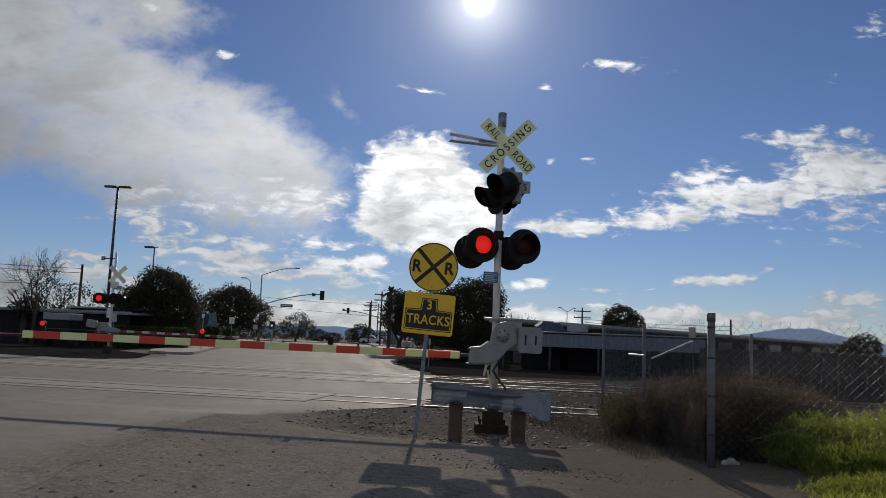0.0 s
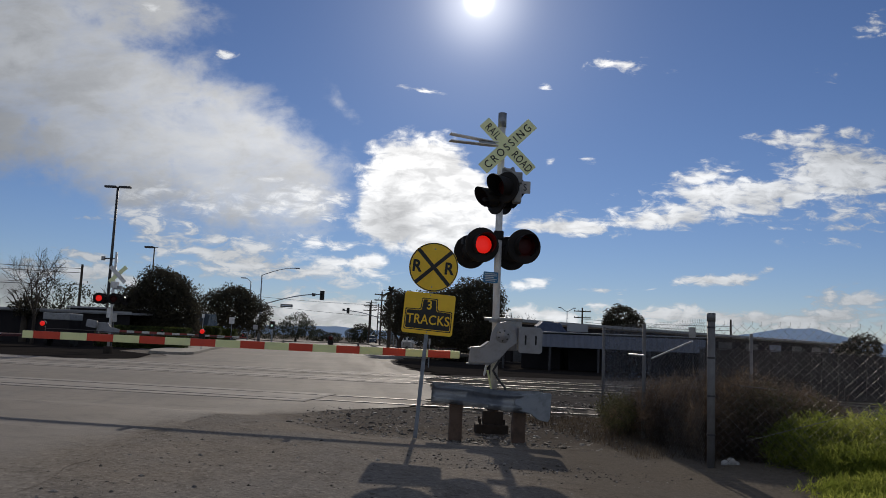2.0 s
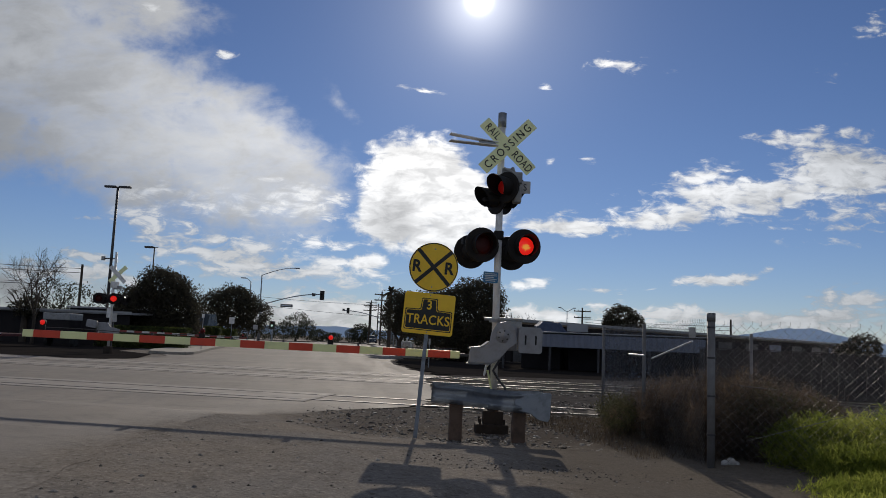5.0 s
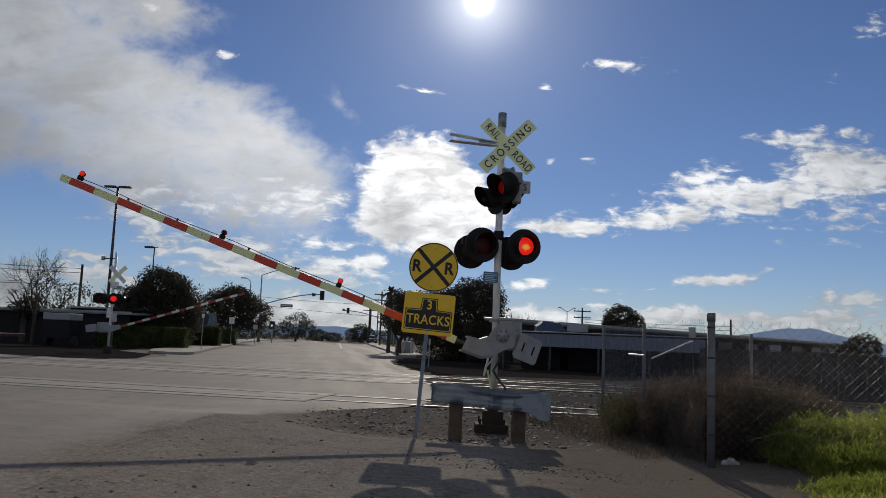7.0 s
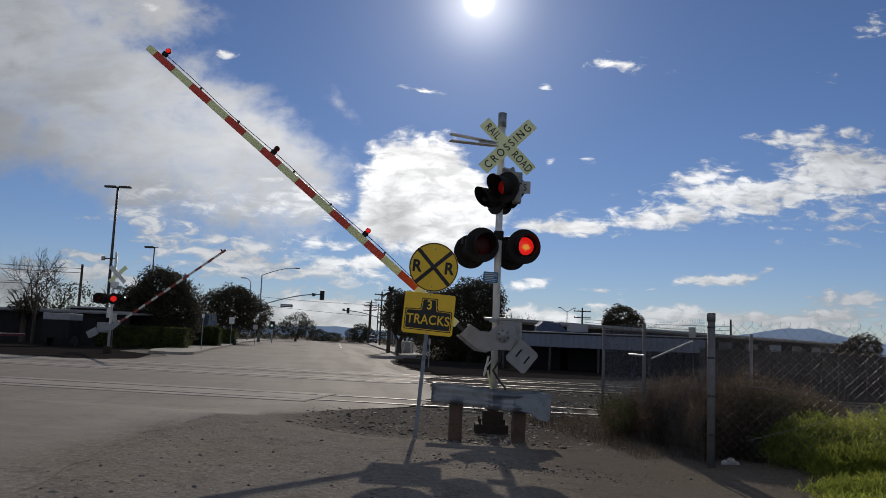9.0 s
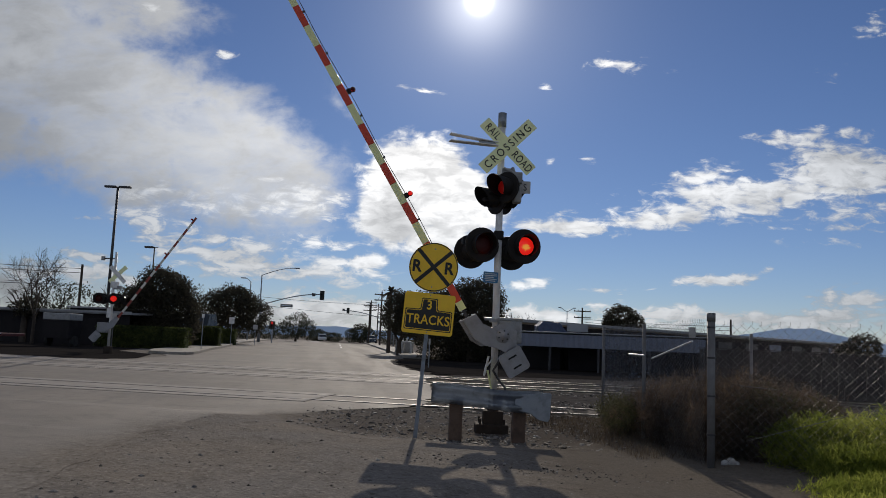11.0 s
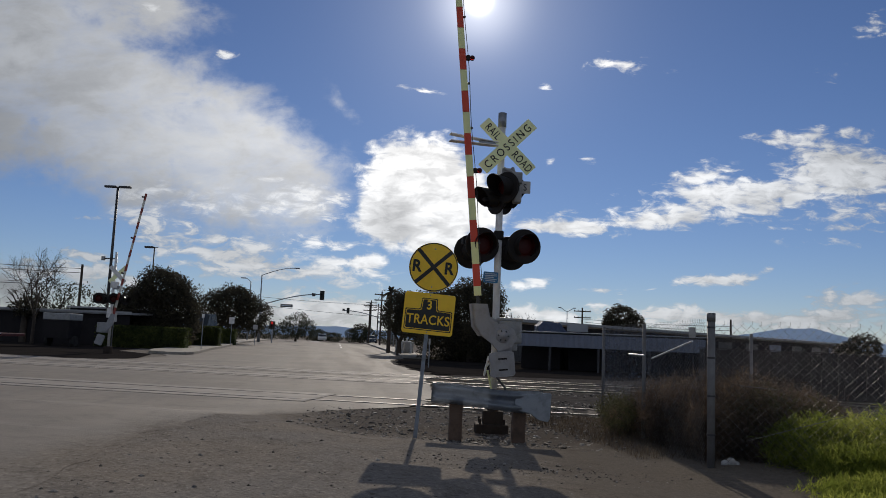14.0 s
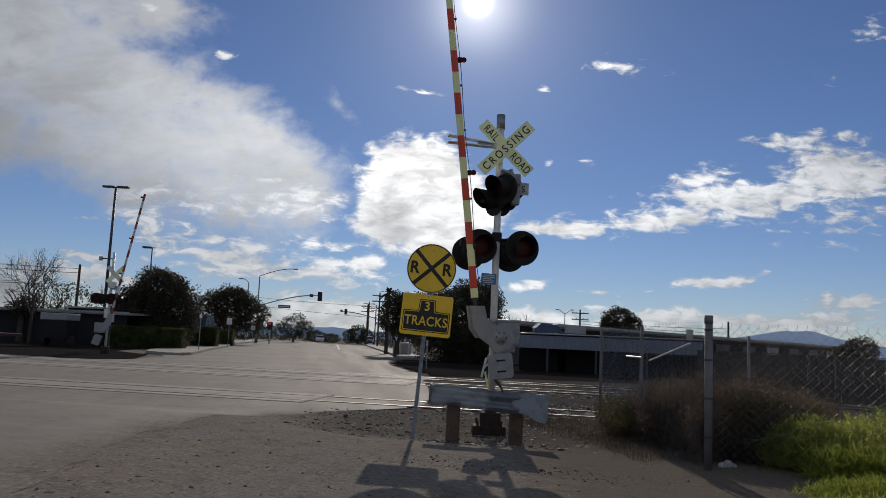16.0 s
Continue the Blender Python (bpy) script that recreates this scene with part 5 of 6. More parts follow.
make_tree(-22.6, 62, [(0, 0, 3.4, 2.9, 2.8, 3.0), (-1.4, 0, 2.6, 2.2, 2.2, 2.2), (1.5, 0, 2.9, 2.0, 2.2, 2.4), (0.3, 0, 4.6, 2.0, 2.0, 1.7), (-2.9, -0.5, 1.7, 1.5, 1.6, 1.8), (0.8, -0.5, 1.3, 2.6, 2.2, 1.4)], 52000, 0.10, "dense dark evergreen street tree beside a hedge", 21)
make_tree(-24.2, 90, [(0, 0, 4.2, 3.0, 2.8, 2.6), (-2.2, 0, 3.8, 2.2, 2.2, 2.3), (2.3, 0, 3.4, 2.2, 2.2, 2.2), (0.4, 0, 5.4, 1.8, 1.8, 1.3)], 24000, 0.12, "dark rounded street tree beside the road", 22)
make_tree(2.2, 55, [(0, 0, 3.0, 2.5, 2.4, 3.0), (-2.7, 1, 3.3, 2.1, 2.2, 1.8), (0.8, 0, 4.4, 1.6, 1.6, 1.6), (1.3, 0, 2.8, 1.2, 1.4, 2.3), (-1.2, 0, 4.0, 1.6, 1.6, 1.5), (-1.6, 3, 1.1, 2.2, 1.4, 1.5), (-0.4, 1, 1.4, 2.4, 1.6, 1.6)], 50000, 0.09, "large dark evergreen tree shading the pavement", 23, trunk=0.9)
make_tree(-3.4, 66, [(0, 0, 3.6, 1.7, 1.7, 1.9), (0.9, 0, 3.7, 1.6, 1.6, 1.8), (1.8, 0, 2.6, 1.3, 1.4, 1.6)], 18000, 0.10, "dark evergreen tree beside the pavement", 24)
make_tree(22.4, 95, [(0, 0, 5.0, 2.2, 2.0, 1.7), (1.6, 0, 4.4, 1.4, 1.4, 1.2), (-1.2, 0, 4.3, 1.3, 1.3, 1.1)], 6720, 0.15, "dark tree rising behind the long low building", 25)
make_tree(-26.0, 140, [(0, 0, 2.8, 2.8, 2.4, 2.5), (2.0, 0, 2.2, 2.0, 2.0, 1.9), (-2.0, 0, 2.0, 2.0, 1.9, 1.8)], 4200, 0.17, "sparse grey-green tree far down the road", 26, M_LEAFFAR, 0.5)
make_tree(-16.4, 160, [(0, 0, 2.0, 2.2, 2.2, 2.0), (-1.8, 0, 1.5, 1.5, 1.6, 1.5), (1.9, 0, 1.7, 1.6, 1.7, 1.6)], 4200, 0.17, "dark distant tree near the signals", 27, M_LEAFFAR, 0.5)
make_tree(-27.0, 172, [(0, 0, 1.4, 2.2, 2.0, 1.5), (3.4, 0, 1.1, 2.0, 2.0, 1.2)], 3200, 0.18, "low distant trees at the crest", 28, M_LEAFFAR, 0.4)
make_tree(-37.5, 150, [(0, 0, 1.6, 3.4, 2.2, 1.9), (4.0, 0, 1.3, 2.6, 2.0, 1.5), (-3.6, 0, 1.6, 2.6, 2.0, 1.7)], 5200, 0.17, "low dark trees beyond the pavement", 32, M_LEAFFAR, 0.4)
make_tree(-9.2, 157, [(0, 0, 1.5, 3.4, 2.0, 1.8), (4.2, 0, 1.7, 3.0, 2.0, 1.9), (8.5, 0, 1.8, 3.0, 2.0, 2.0)], 6500, 0.17, "low dark trees beyond the far junction", 33, M_LEAFFAR, 0.4)
make_tree(-31.2, 58, [(0, 0, 2.6, 1.15, 1.1, 0.75), (0.5, 0, 2.3, 0.8, 0.8, 0.6)], 1500, 0.10, "dark round shrub crown above the shed roof", 31, M_LEAF, 2.2)
make_tree(56, 102, [(0, 0, 2.6, 2.4, 2.2, 1.9), (-2.2, 0, 2.0, 1.7, 1.6, 1.3)], 5040, 0.17, "dark round tree behind the rail yard", 29)
make_tree(-33.5, 66, [(0, 0, 3.6, 2.0, 2.0, 1.8), (2.2, 0, 3.2, 2.2, 2.0, 1.9), (-1.5, 0, 2.6, 1.6, 1.6, 1.4)], 2310, 0.12, "thin-leaved tree behind the sheds", 30, M_LEAFFAR)


def make_bare(x, y, h, seed, label, depth=5, spread=0.34):
    tr = thing("bare_tree", label, "tree", Matrix.Translation((x, y, level(y))))
    rnd = np.random.RandomState(seed)
    bm = bmesh.new()
    add_tube(bm, (0, 0, -0.1), (0, 0, h * 0.28), 0.13, 0.10, 8)
    for i in range(4):
        a = 2 * math.pi * i / 4 + rnd.uniform(-0.5, 0.5)
        limbs(bm, Vector((0, 0, h * 0.26)), Vector((math.cos(a) * 0.6, math.sin(a) * 0.4, 1)).normalized(), h * 0.25, 0.06, depth - 1, rnd, spread, 3)
    part("branchwork", bm, M_BARK, tr, "leafless grey-brown branches")


make_bare(-28.9, 55, 7.3, 41, "leafless winter tree behind the sheds", 6, 0.50)
make_bare(-29.5, 70, 6.0, 42, "leafless tree with thin twigs behind the sheds", 4)
for i, (x, y) in enumerate(((8.6, 105), (10.4, 108), (12.6, 106))):
    make_bare(x, y, 6.2, 43 + i, "leafless tree behind the long low building", 4)


def make_palm():
    pm = thing("palm_tree", "slender palm tree behind dark evergreens", "tree", Matrix.Translation((-4.9, 75, 0)))
    part("trunk", tube((0, 0, 0), (0, 0, 5.9), 0.2, 0.15, 10), M_BARK, pm)
    rnd = np.random.RandomState(5)
    for i in range(26):
        bm = bmesh.new()
        a, e = rnd.uniform(0, 6.283), rnd.uniform(-0.6, 1.3)
        p = Vector((0, 0, 5.9))
        d = Vector((math.cos(a) * math.cos(e), math.sin(a) * math.cos(e), math.sin(e)))
        side = d.cross(Vector((0, 0, 1))).normalized()
        prev = None
        for k in range(6):
            f = k / 5
            c = p + d * 1.1 * f + Vector((0, 0, -0.5 * f * f))
            w = 0.16 * math.sin(math.pi * (0.15 + 0.85 * f)) + 0.02
            cur = [bm.verts.new(c + side * w), bm.verts.new(c + Vector((0, 0, 0.03))), bm.verts.new(c - side * w)]
            if prev:
                bm.faces.new((prev[0], prev[1], cur[1], cur[0])), bm.faces.new((prev[1], prev[2], cur[2], cur[1]))
            prev = cur
        part("frond", bm, M_LEAF, pm)


make_palm()


def make_hedge(x, y, w, d, h, turn, label, seed):
    hd = thing("hedge", label, "hedge", pose(x, y, 0, 0, 0, turn))
    core = box(w * 0.94, d * 0.86, h * 0.93, pose(0, 0, h * 0.47), 0.1)
    part("inner_body", core, M_HEDGE, hd, "dark twiggy inside")
    rnd = np.random.RandomState(seed)
    verts, faces = [], []
    for _ in range(int(w * (h * 2 + d) * 330)):
        px, py, pz = rnd.uniform(-w / 2, w / 2), rnd.uniform(-d / 2, d / 2), rnd.uniform(0.03, h)
        k = rnd.randint(3)
        if k == 0:
            pz = h + rnd.normal(0, 0.03)
        elif k == 1:
            py = (-d / 2 if rnd.rand() < 0.7 else d / 2) + rnd.normal(0, 0.03)
        a = rnd.normal(size=3)
        b = rnd.normal(size=3)
        a, b = a / np.linalg.norm(a) * 0.07, b / np.linalg.norm(b) * 0.05
        p = np.array([px, py, pz])
        i = len(verts)
        verts += [tuple(p - a), tuple(p + b), tuple(p + a), tuple(p - b)]
        faces.append((i, i + 1, i + 2, i + 3))
    me = bpy.data.meshes.new("hedge_leaves")
    me.from_pydata(verts, [], faces)
    me.materials.append(M_HEDGE)
    o = new("hedge_leaves", me)
    o.parent = hd


make_hedge(-21.2, 55.6, 6.4, 1.6, 1.5, 4, "clipped green hedge along the pavement corner", 51)
make_hedge(-20.7, 67.5, 3.3, 1.4, 1.75, 4, "tall clipped dark hedge beside the pavement", 52)
make_hedge(-22.2, 80.0, 2.4, 1.3, 1.6, 4, "clipped hedge beside the pavement", 53)


# ---- buildings ----
def corrugated(w, h, pitch, depth, m, bm=None):
    bm = bm or bmesh.new()
    n = max(2, int(w / pitch))
    prev = None
    for i in range(n + 1):
        x = -w / 2 + w * i / n
        y = -depth * (i % 2)
        cur = [bm.verts.new(m @ Vector((x, y, 0))), bm.verts.new(m @ Vector((x, y, h)))]
        if prev:
            bm.faces.new((prev[0], cur[0], cur[1], prev[1]))
        prev = cur
    return bm


def make_shed():
    """Long low open-fronted shed beyond the tracks."""
    a, b = Vector((3.6, 45.2, 0)), Vector((14.2, 41.15, 0))
    d = b - a
    L = d.length
    m = Matrix.Translation((a + b) / 2) @ Matrix.Rotation(math.atan2(d.y, d.x), 4, "Z")
    sh = thing("storage_shed", "long low open shed with blue-grey metal fascia", "shed", m)
    part("fascia", corrugated(L, 0.72, 0.16, 0.04, pose(0, 0, 1.36)), M_WALLGREY, sh, "blue-grey corrugated metal fascia")
    part("roof", box(L + 0.2, 5.2, 0.06, pose(0, 2.55, 2.12, -1.5), 0.01), M_ROOF, sh, "flat pale metal roof")
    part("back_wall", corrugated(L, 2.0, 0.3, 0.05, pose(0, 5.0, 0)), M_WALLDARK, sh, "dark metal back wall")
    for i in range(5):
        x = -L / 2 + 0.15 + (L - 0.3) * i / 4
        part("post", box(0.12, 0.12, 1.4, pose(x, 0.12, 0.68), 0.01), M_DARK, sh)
    # added near-black blocks darken the open bays like deep shade
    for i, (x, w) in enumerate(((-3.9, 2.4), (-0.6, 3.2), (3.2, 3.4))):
        part("inner_bay", box(w, 1.2, 1.25, pose(x, 3.2, 0.62), 0.03), M_WALLDARK, sh, "near-black block standing in for shade in the bay")


def make_warehouse():
    a, b = Vector((4.2, 59.5, 0)), Vector((66.0, 122.0, 0))
    d = b - a
    L = d.length
    m = Matrix.Translation((a + b) / 2) @ Matrix.Rotation(math.atan2(d.y, d.x), 4, "Z")
    wh = thing("warehouse", "long low dark warehouse with pale roof edge", "warehouse", m)
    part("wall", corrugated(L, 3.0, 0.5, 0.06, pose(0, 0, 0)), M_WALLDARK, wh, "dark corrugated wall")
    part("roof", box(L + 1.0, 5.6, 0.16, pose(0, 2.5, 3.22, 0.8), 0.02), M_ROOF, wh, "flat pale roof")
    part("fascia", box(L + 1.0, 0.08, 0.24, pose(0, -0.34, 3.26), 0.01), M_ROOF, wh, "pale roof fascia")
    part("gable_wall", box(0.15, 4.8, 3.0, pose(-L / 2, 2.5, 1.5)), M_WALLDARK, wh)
    for i in range(12):
        x = -L / 2 + 4 + i * (L - 8) / 11
        part("roller_door", box(3.6, 0.1, 2.5, pose(x, -0.12, 1.27), 0.02), M_WALLGREY if i % 3 == 1 else M_DARK, wh)


make_shed()
make_warehouse()


def make_yard():
    tarp = bmesh.new()
    add_plate(tarp, [(-1.5, 0), (-1.25, 1.7), (-0.9, 2.0), (0.2, 1.95), (0.9, 1.2), (1.7, 0.9), (1.8, 0)], 2.2)
    bmesh.ops.subdivide_edges(tarp, edges=tarp.edges[:], cuts=3, use_grid_fill=True)
    for v in tarp.verts:
        v.co += Vector(noise.noise_vector(v.co * 1.7)) * 0.08
    tagged(part("tarpaulin_stack", tarp, M_TARP, None, "", pose(7.9, 52.0, 1.0), smooth=False), "stack under a dark blue tarpaulin behind the shed", "stack")
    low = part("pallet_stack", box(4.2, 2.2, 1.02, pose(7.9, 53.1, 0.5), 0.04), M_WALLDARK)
    tagged(low, "dark pallet stack under the tarpaulin", "stack")
    sb = thing("sign_board", "pale blank sign board on two legs behind the shed", "sign", pose(9.75, 54.6, 0))
    part("board", box(1.5, 0.06, 0.55, pose(0, 0, 2.72), 0.01), M_ROOF, sb)
    for x in (-0.5, 0.5):
        part("leg", box(0.09, 0.09, 2.5, pose(x, 0.06, 1.25)), M_DARK, sb)
    # board fence seen through the chain-link
    fn = thing("board_fence", "dark weathered board fence behind the chain-link", "fence", pose(14.3, 27.0, 0, 0, 0, -3.5))
    bd = None
    for i in range(112):
        x = -5.0 + i * 0.19
        if bd is None:
            bd = part("board", box(0.187, 0.022, 1.62, None, 0.003), M_WOODFENCE, fn, "", pose(x, 0, 0.78))
        else:
            o = bd.copy()
            scene.collection.objects.link(o)
            o.matrix_local = pose(x, random.uniform(-0.01, 0.01), 0.78 + random.uniform(-0.015, 0.015), 0, random.uniform(-0.5, 0.5), 0)
    for z in (0.4, 1.25):
        part("rail", box(21.4, 0.05, 0.09, pose(5.55, 0.04, z)), M_WOODFENCE, fn)
    part("cap_board", box(21.4, 0.09, 0.03, pose(5.55, 0, 1.615), 0.004), M_WOODFENCE, fn)


make_yard()


def make_left_sheds():
    sh = thing("warehouse", "low dark shed with pale roof edge beyond the tracks", "warehouse", pose(-33.5, 58.5, 0, 0, 0, -6))
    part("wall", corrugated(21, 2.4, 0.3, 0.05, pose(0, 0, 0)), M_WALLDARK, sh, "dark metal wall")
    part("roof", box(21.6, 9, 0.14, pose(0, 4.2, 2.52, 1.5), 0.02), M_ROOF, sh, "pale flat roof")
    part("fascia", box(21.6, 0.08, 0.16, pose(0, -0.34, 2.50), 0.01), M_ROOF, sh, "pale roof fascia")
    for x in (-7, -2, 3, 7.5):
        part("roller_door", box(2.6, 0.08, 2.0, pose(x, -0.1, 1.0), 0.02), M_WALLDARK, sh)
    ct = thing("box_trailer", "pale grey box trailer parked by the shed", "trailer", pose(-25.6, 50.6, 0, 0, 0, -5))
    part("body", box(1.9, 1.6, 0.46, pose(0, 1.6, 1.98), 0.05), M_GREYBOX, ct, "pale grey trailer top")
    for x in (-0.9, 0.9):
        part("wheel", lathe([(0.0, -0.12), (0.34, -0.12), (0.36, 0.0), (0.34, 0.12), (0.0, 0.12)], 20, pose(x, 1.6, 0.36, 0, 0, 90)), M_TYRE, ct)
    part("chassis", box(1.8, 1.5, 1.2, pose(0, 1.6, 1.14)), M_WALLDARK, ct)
    wb = thing("sign_board", "small white blank board on a post", "sign", pose(-19.3, 45.6, 0))
    part("board", box(0.42, 0.03, 0.52, pose(0, 0, 2.0), 0.005), M_WHITE, wb)
    part("post", box(0.06, 0.06, 1.8, pose(0, 0.04, 0.9)), M_DARK, wb)
    fl = thing("flat_trailer", "low red flat trailer with a pale edge", "trailer", pose(-29.0, 46.0, 0, 0, 0, -6))
    part("deck", box(6.5, 2.2, 0.18, pose(0, 1, 0.72), 0.02), M_RED, fl)
    part("edge_strip", box(6.5, 0.05, 0.07, pose(0, -0.13, 0.80), 0.005), M_WHITE, fl)
    for x in (-2.2, 2.2):
        part("wheel", lathe([(0.0, -0.1), (0.30, -0.1), (0.32, 0.0), (0.30, 0.1), (0.0, 0.1)], 18, pose(x, 0.1, 0.32)), M_TYRE, fl)
    bk = thing("shed_annex", "dark lean-to joined to the low shed", "shed", pose(-25.5, 62, 0, 0, 0, -6))
    part("wall", corrugated(9, 2.9, 0.3, 0.05, pose(0, 0, 0)), M_WALLDARK, bk)
    part("roof", box(9.4, 5, 0.14, pose(0, 2.3, 2.95, 1.5), 0.02), M_ROOF, bk)


make_left_sheds()


# ---- street furniture ----
def make_tall_lamp(x, y, h, heads, label, arm=0.9, r=0.11, turn=0):
    lp = thing("street_lamp", label, "street lamp", pose(x, y, level(y), 0, 0, turn))
    part("pole", tube((0, 0, 0), (0, 0, h), r, r * 0.7, 12), M_DARK, lp, "dark tapered steel pole", smooth=True)
    for s in heads:
        part("lamp_head", box(arm, 0.42, 0.2, pose(s * arm * 0.62, 0, h + 0.02), 0.05), M_DARK, lp, "dark flat lamp head")
    part("neck", box(arm * 0.8, 0.08, 0.08, pose(0, 0, h)), M_DARK, lp)
    return lp


tall = make_tall_lamp(-32.45, 75, 15.15, (-1, 1), "tall dark twin-headed yard lamp", 1.15, 0.16)
part("camera_bracket", box(1.3, 0.1, 0.1, pose(-0.2, -0.2, 8.0), 0.01), M_DARK, tall)
part("junction_box", box(0.3, 0.25, 0.4, pose(-0.7, -0.2, 8.0), 0.02), M_GREYBOX, tall)
make_tall_lamp(-30.2, 80, 9.8, (-1,), "dark single-headed yard lamp behind a tree", 0.9, 0.09)


def street_light(x, y, h, dx, dz, label, turn=0):
    lp = thing("street_lamp", label, "street lamp", pose(x, y, level(y), 0, 0, turn))
    part("pole", tube((0, 0, 0), (0, 0, h), 0.11, 0.08, 10), M_GALV, lp, "grey steel pole", smooth=True)
    bm = sweep([Vector((dx * t, 0, h + dz * math.sin(t * math.pi / 2))) for t in np.linspace(0, 1, 7)], 0.05, 8)
    part("arm", bm, M_GALV, lp, "curved bracket arm")
    part("lamp_head", box(0.75, 0.26, 0.16, pose(dx + 0.3 * (1 if dx > 0 else -1), 0, h + dz), 0.05), M_GALV, lp, "cobra-head lantern")


street_light(-25.8, 110, 9.55, 4.7, 1.2, "grey street lamp with a long bracket arm")
street_light(-29.3, 118, 9.0, -0.9, 0.6, "grey street lamp seen edge-on")
street_light(-9.6, 154, 8.2, -3.0, 0.5, "far street lamp beyond the crossing")
twin = thing("street_lamp", "slim far yard lamp with two small heads", "street lamp", pose(17.3, 105, 0))
part("pole", tube((0, 0, 0), (0, 0, 6.0), 0.07, 0.05, 10), M_GALV, twin, "slim grey pole")
for s in (-1, 1):
    part("arm", tube((0, 0, 5.9), (s * 0.85, 0, 6.45), 0.035, n=8), M_GALV, twin)
    part("lamp_head", box(0.4, 0.2, 0.12, pose(s * 1.0, 0, 6.47), 0.03), M_GALV, twin)


def mast_signal(x, y, reach, h0, h1, label, heads, plates, turn=0):
    ts = thing("traffic_signal", label, "traffic signal", pose(x, y, level(y), 0, 0, turn))
    part("pole", tube((0, 0, 0), (0, 0, h0), 0.14, 0.11, 12), M_GALV, ts, "grey steel pole", smooth=True)
    bm = sweep([Vector((reach * t, 0, h0 + (h1 - h0) * math.sin(t * math.pi / 2))) for t in np.linspace(0, 1, 10)], 0.07, 8)
    part("mast_arm", bm, M_GALV, ts, "long curved mast arm")
    for s, dz, sc in heads:
        c = pose(reach * s, -0.1, h0 + (h1 - h0) * math.sin(min(s, 1) * math.pi / 2) + dz)
        hd = part("signal_head", box(0.55 * sc, 0.2, 1.15 * sc, None, 0.04), M_SIGNALBLK, ts, "black three-lamp signal head", c)
        for k in (-1, 0, 1):
            part("lamp", lathe([(0.0, -0.02), (0.13 * sc, -0.02), (0.14 * sc, 0.02)], 14, pose(0, -0.11, 0.34 * k * sc)), M_DARK, hd)
            part("visor", lathe([(0.15 * sc, -0.2), (0.15 * sc, 0.0)], 14, pose(0, -0.1, 0.34 * k * sc)), M_SIGNALBLK, hd)
    for s, dz, w, h in plates:
        c = pose(reach * s, -0.1, h0 + (h1 - h0) * math.sin(min(s, 1) * math.pi / 2) + dz)
        p = part("name_plate", box(w, 0.04, h, None, 0.02), M_DARK, ts, "dark street name plate", c)
        if w > 1:
            part("print_bar", box(w * 0.8, 0.01, h * 0.3, pose(0, -0.025, 0)), M_PALE, p)


mast_signal(-25.6, 110, 8.6, 5.3, 7.15, "traffic signal on a long curved mast arm", ((1.0, -0.15, 1.15),), ((0.86, -0.05, 0.5, 0.45), (0.42, -1.1, 1.75, 0.42)))
mast_signal(-7.8, 132, -8.6, 3.8, 5.7, "far traffic signal on a mast arm", ((0.93, 0.0, 0.85),), ((1.02, 0.1, 0.4, 0.35), (0.25, -0.6, 1.5, 0.35)))
ts2 = thing("traffic_signal", "traffic signal head on a short pole at the corner", "traffic signal", pose(-22.95, 106, 0))
part("pole", tube((0, 0, 0), (0, 0, 3.0), 0.08, n=10), M_GALV, ts2)
corner_head = part("signal_head", box(0.75, 0.4, 1.1, None, 0.04), M_SIGNALBLK, ts2, "black signal head", pose(0, -0.2, 2.45))
CORNER_RED = lens_disc(corner_head, 0.15, M_LENSLIT2, -0.235)
CORNER_GREEN = lens_disc(corner_head, 0.14, M_GREENLIT, -0.235)
for k in (-1, 0, 1):
    part("visor", lathe([(0.17, -0.16), (0.17, 0.0)], 14, pose(0, -0.2, 0.34 * k)), M_SIGNALBLK, corner_head)


def utility_pole(x, y, h, label, bars=2):
    up = thing("utility_pole", label, "utility pole", Matrix.Translation((x, y, level(y))))
    part("pole", tube((0, 0, 0), (0, 0, h), 0.16, 0.11, 8), M_BARK, up, "dark timber pole")
    for k in range(bars):
        part("crossarm", box(2.4, 0.12, 0.14, pose(0, 0, h - 0.5 - 0.9 * k)), M_BARK, up)
        for i in (-1.1, -0.5, 0.5, 1.1):
            part("insulator", box(0.07, 0.07, 0.14, pose(i, 0, h - 0.37 - 0.9 * k)), M_GREYBOX, up)


POLES = [(-9.6, 125, 8.8), (-14.4, 160, 8.9), (-15.2, 188, 10.2), (-13.0, 142, 7.6)]
for x, y, h in POLES:
    utility_pole(x, y, h, "dark timber utility pole beside the far road")
utility_pole(20.3, 110, 6.8, "small utility pole behind the warehouse", 2)
utility_pole(34.0, 90, 5.2, "thin pole above the warehouse roof", 0)
utility_pole(-33.8, 72, 7.1, "thin dark pole beside the sheds", 0)
utility_pole(-45.0, 72, 8.0, "timber utility pole beside the sheds", 1)


def cable_run(a, b, sag, label, r=0.025):
    a, b = Vector(a), Vector(b)
    bm = sweep([a.lerp(b, t) - Vector((0, 0, sag * 4 * t * (1 - t))) for t in np.linspace(0, 1, 13)], r, 4)
    cb = thing("overhead_cable", label, "cable")
    part("wire", bm, M_DARK, cb)


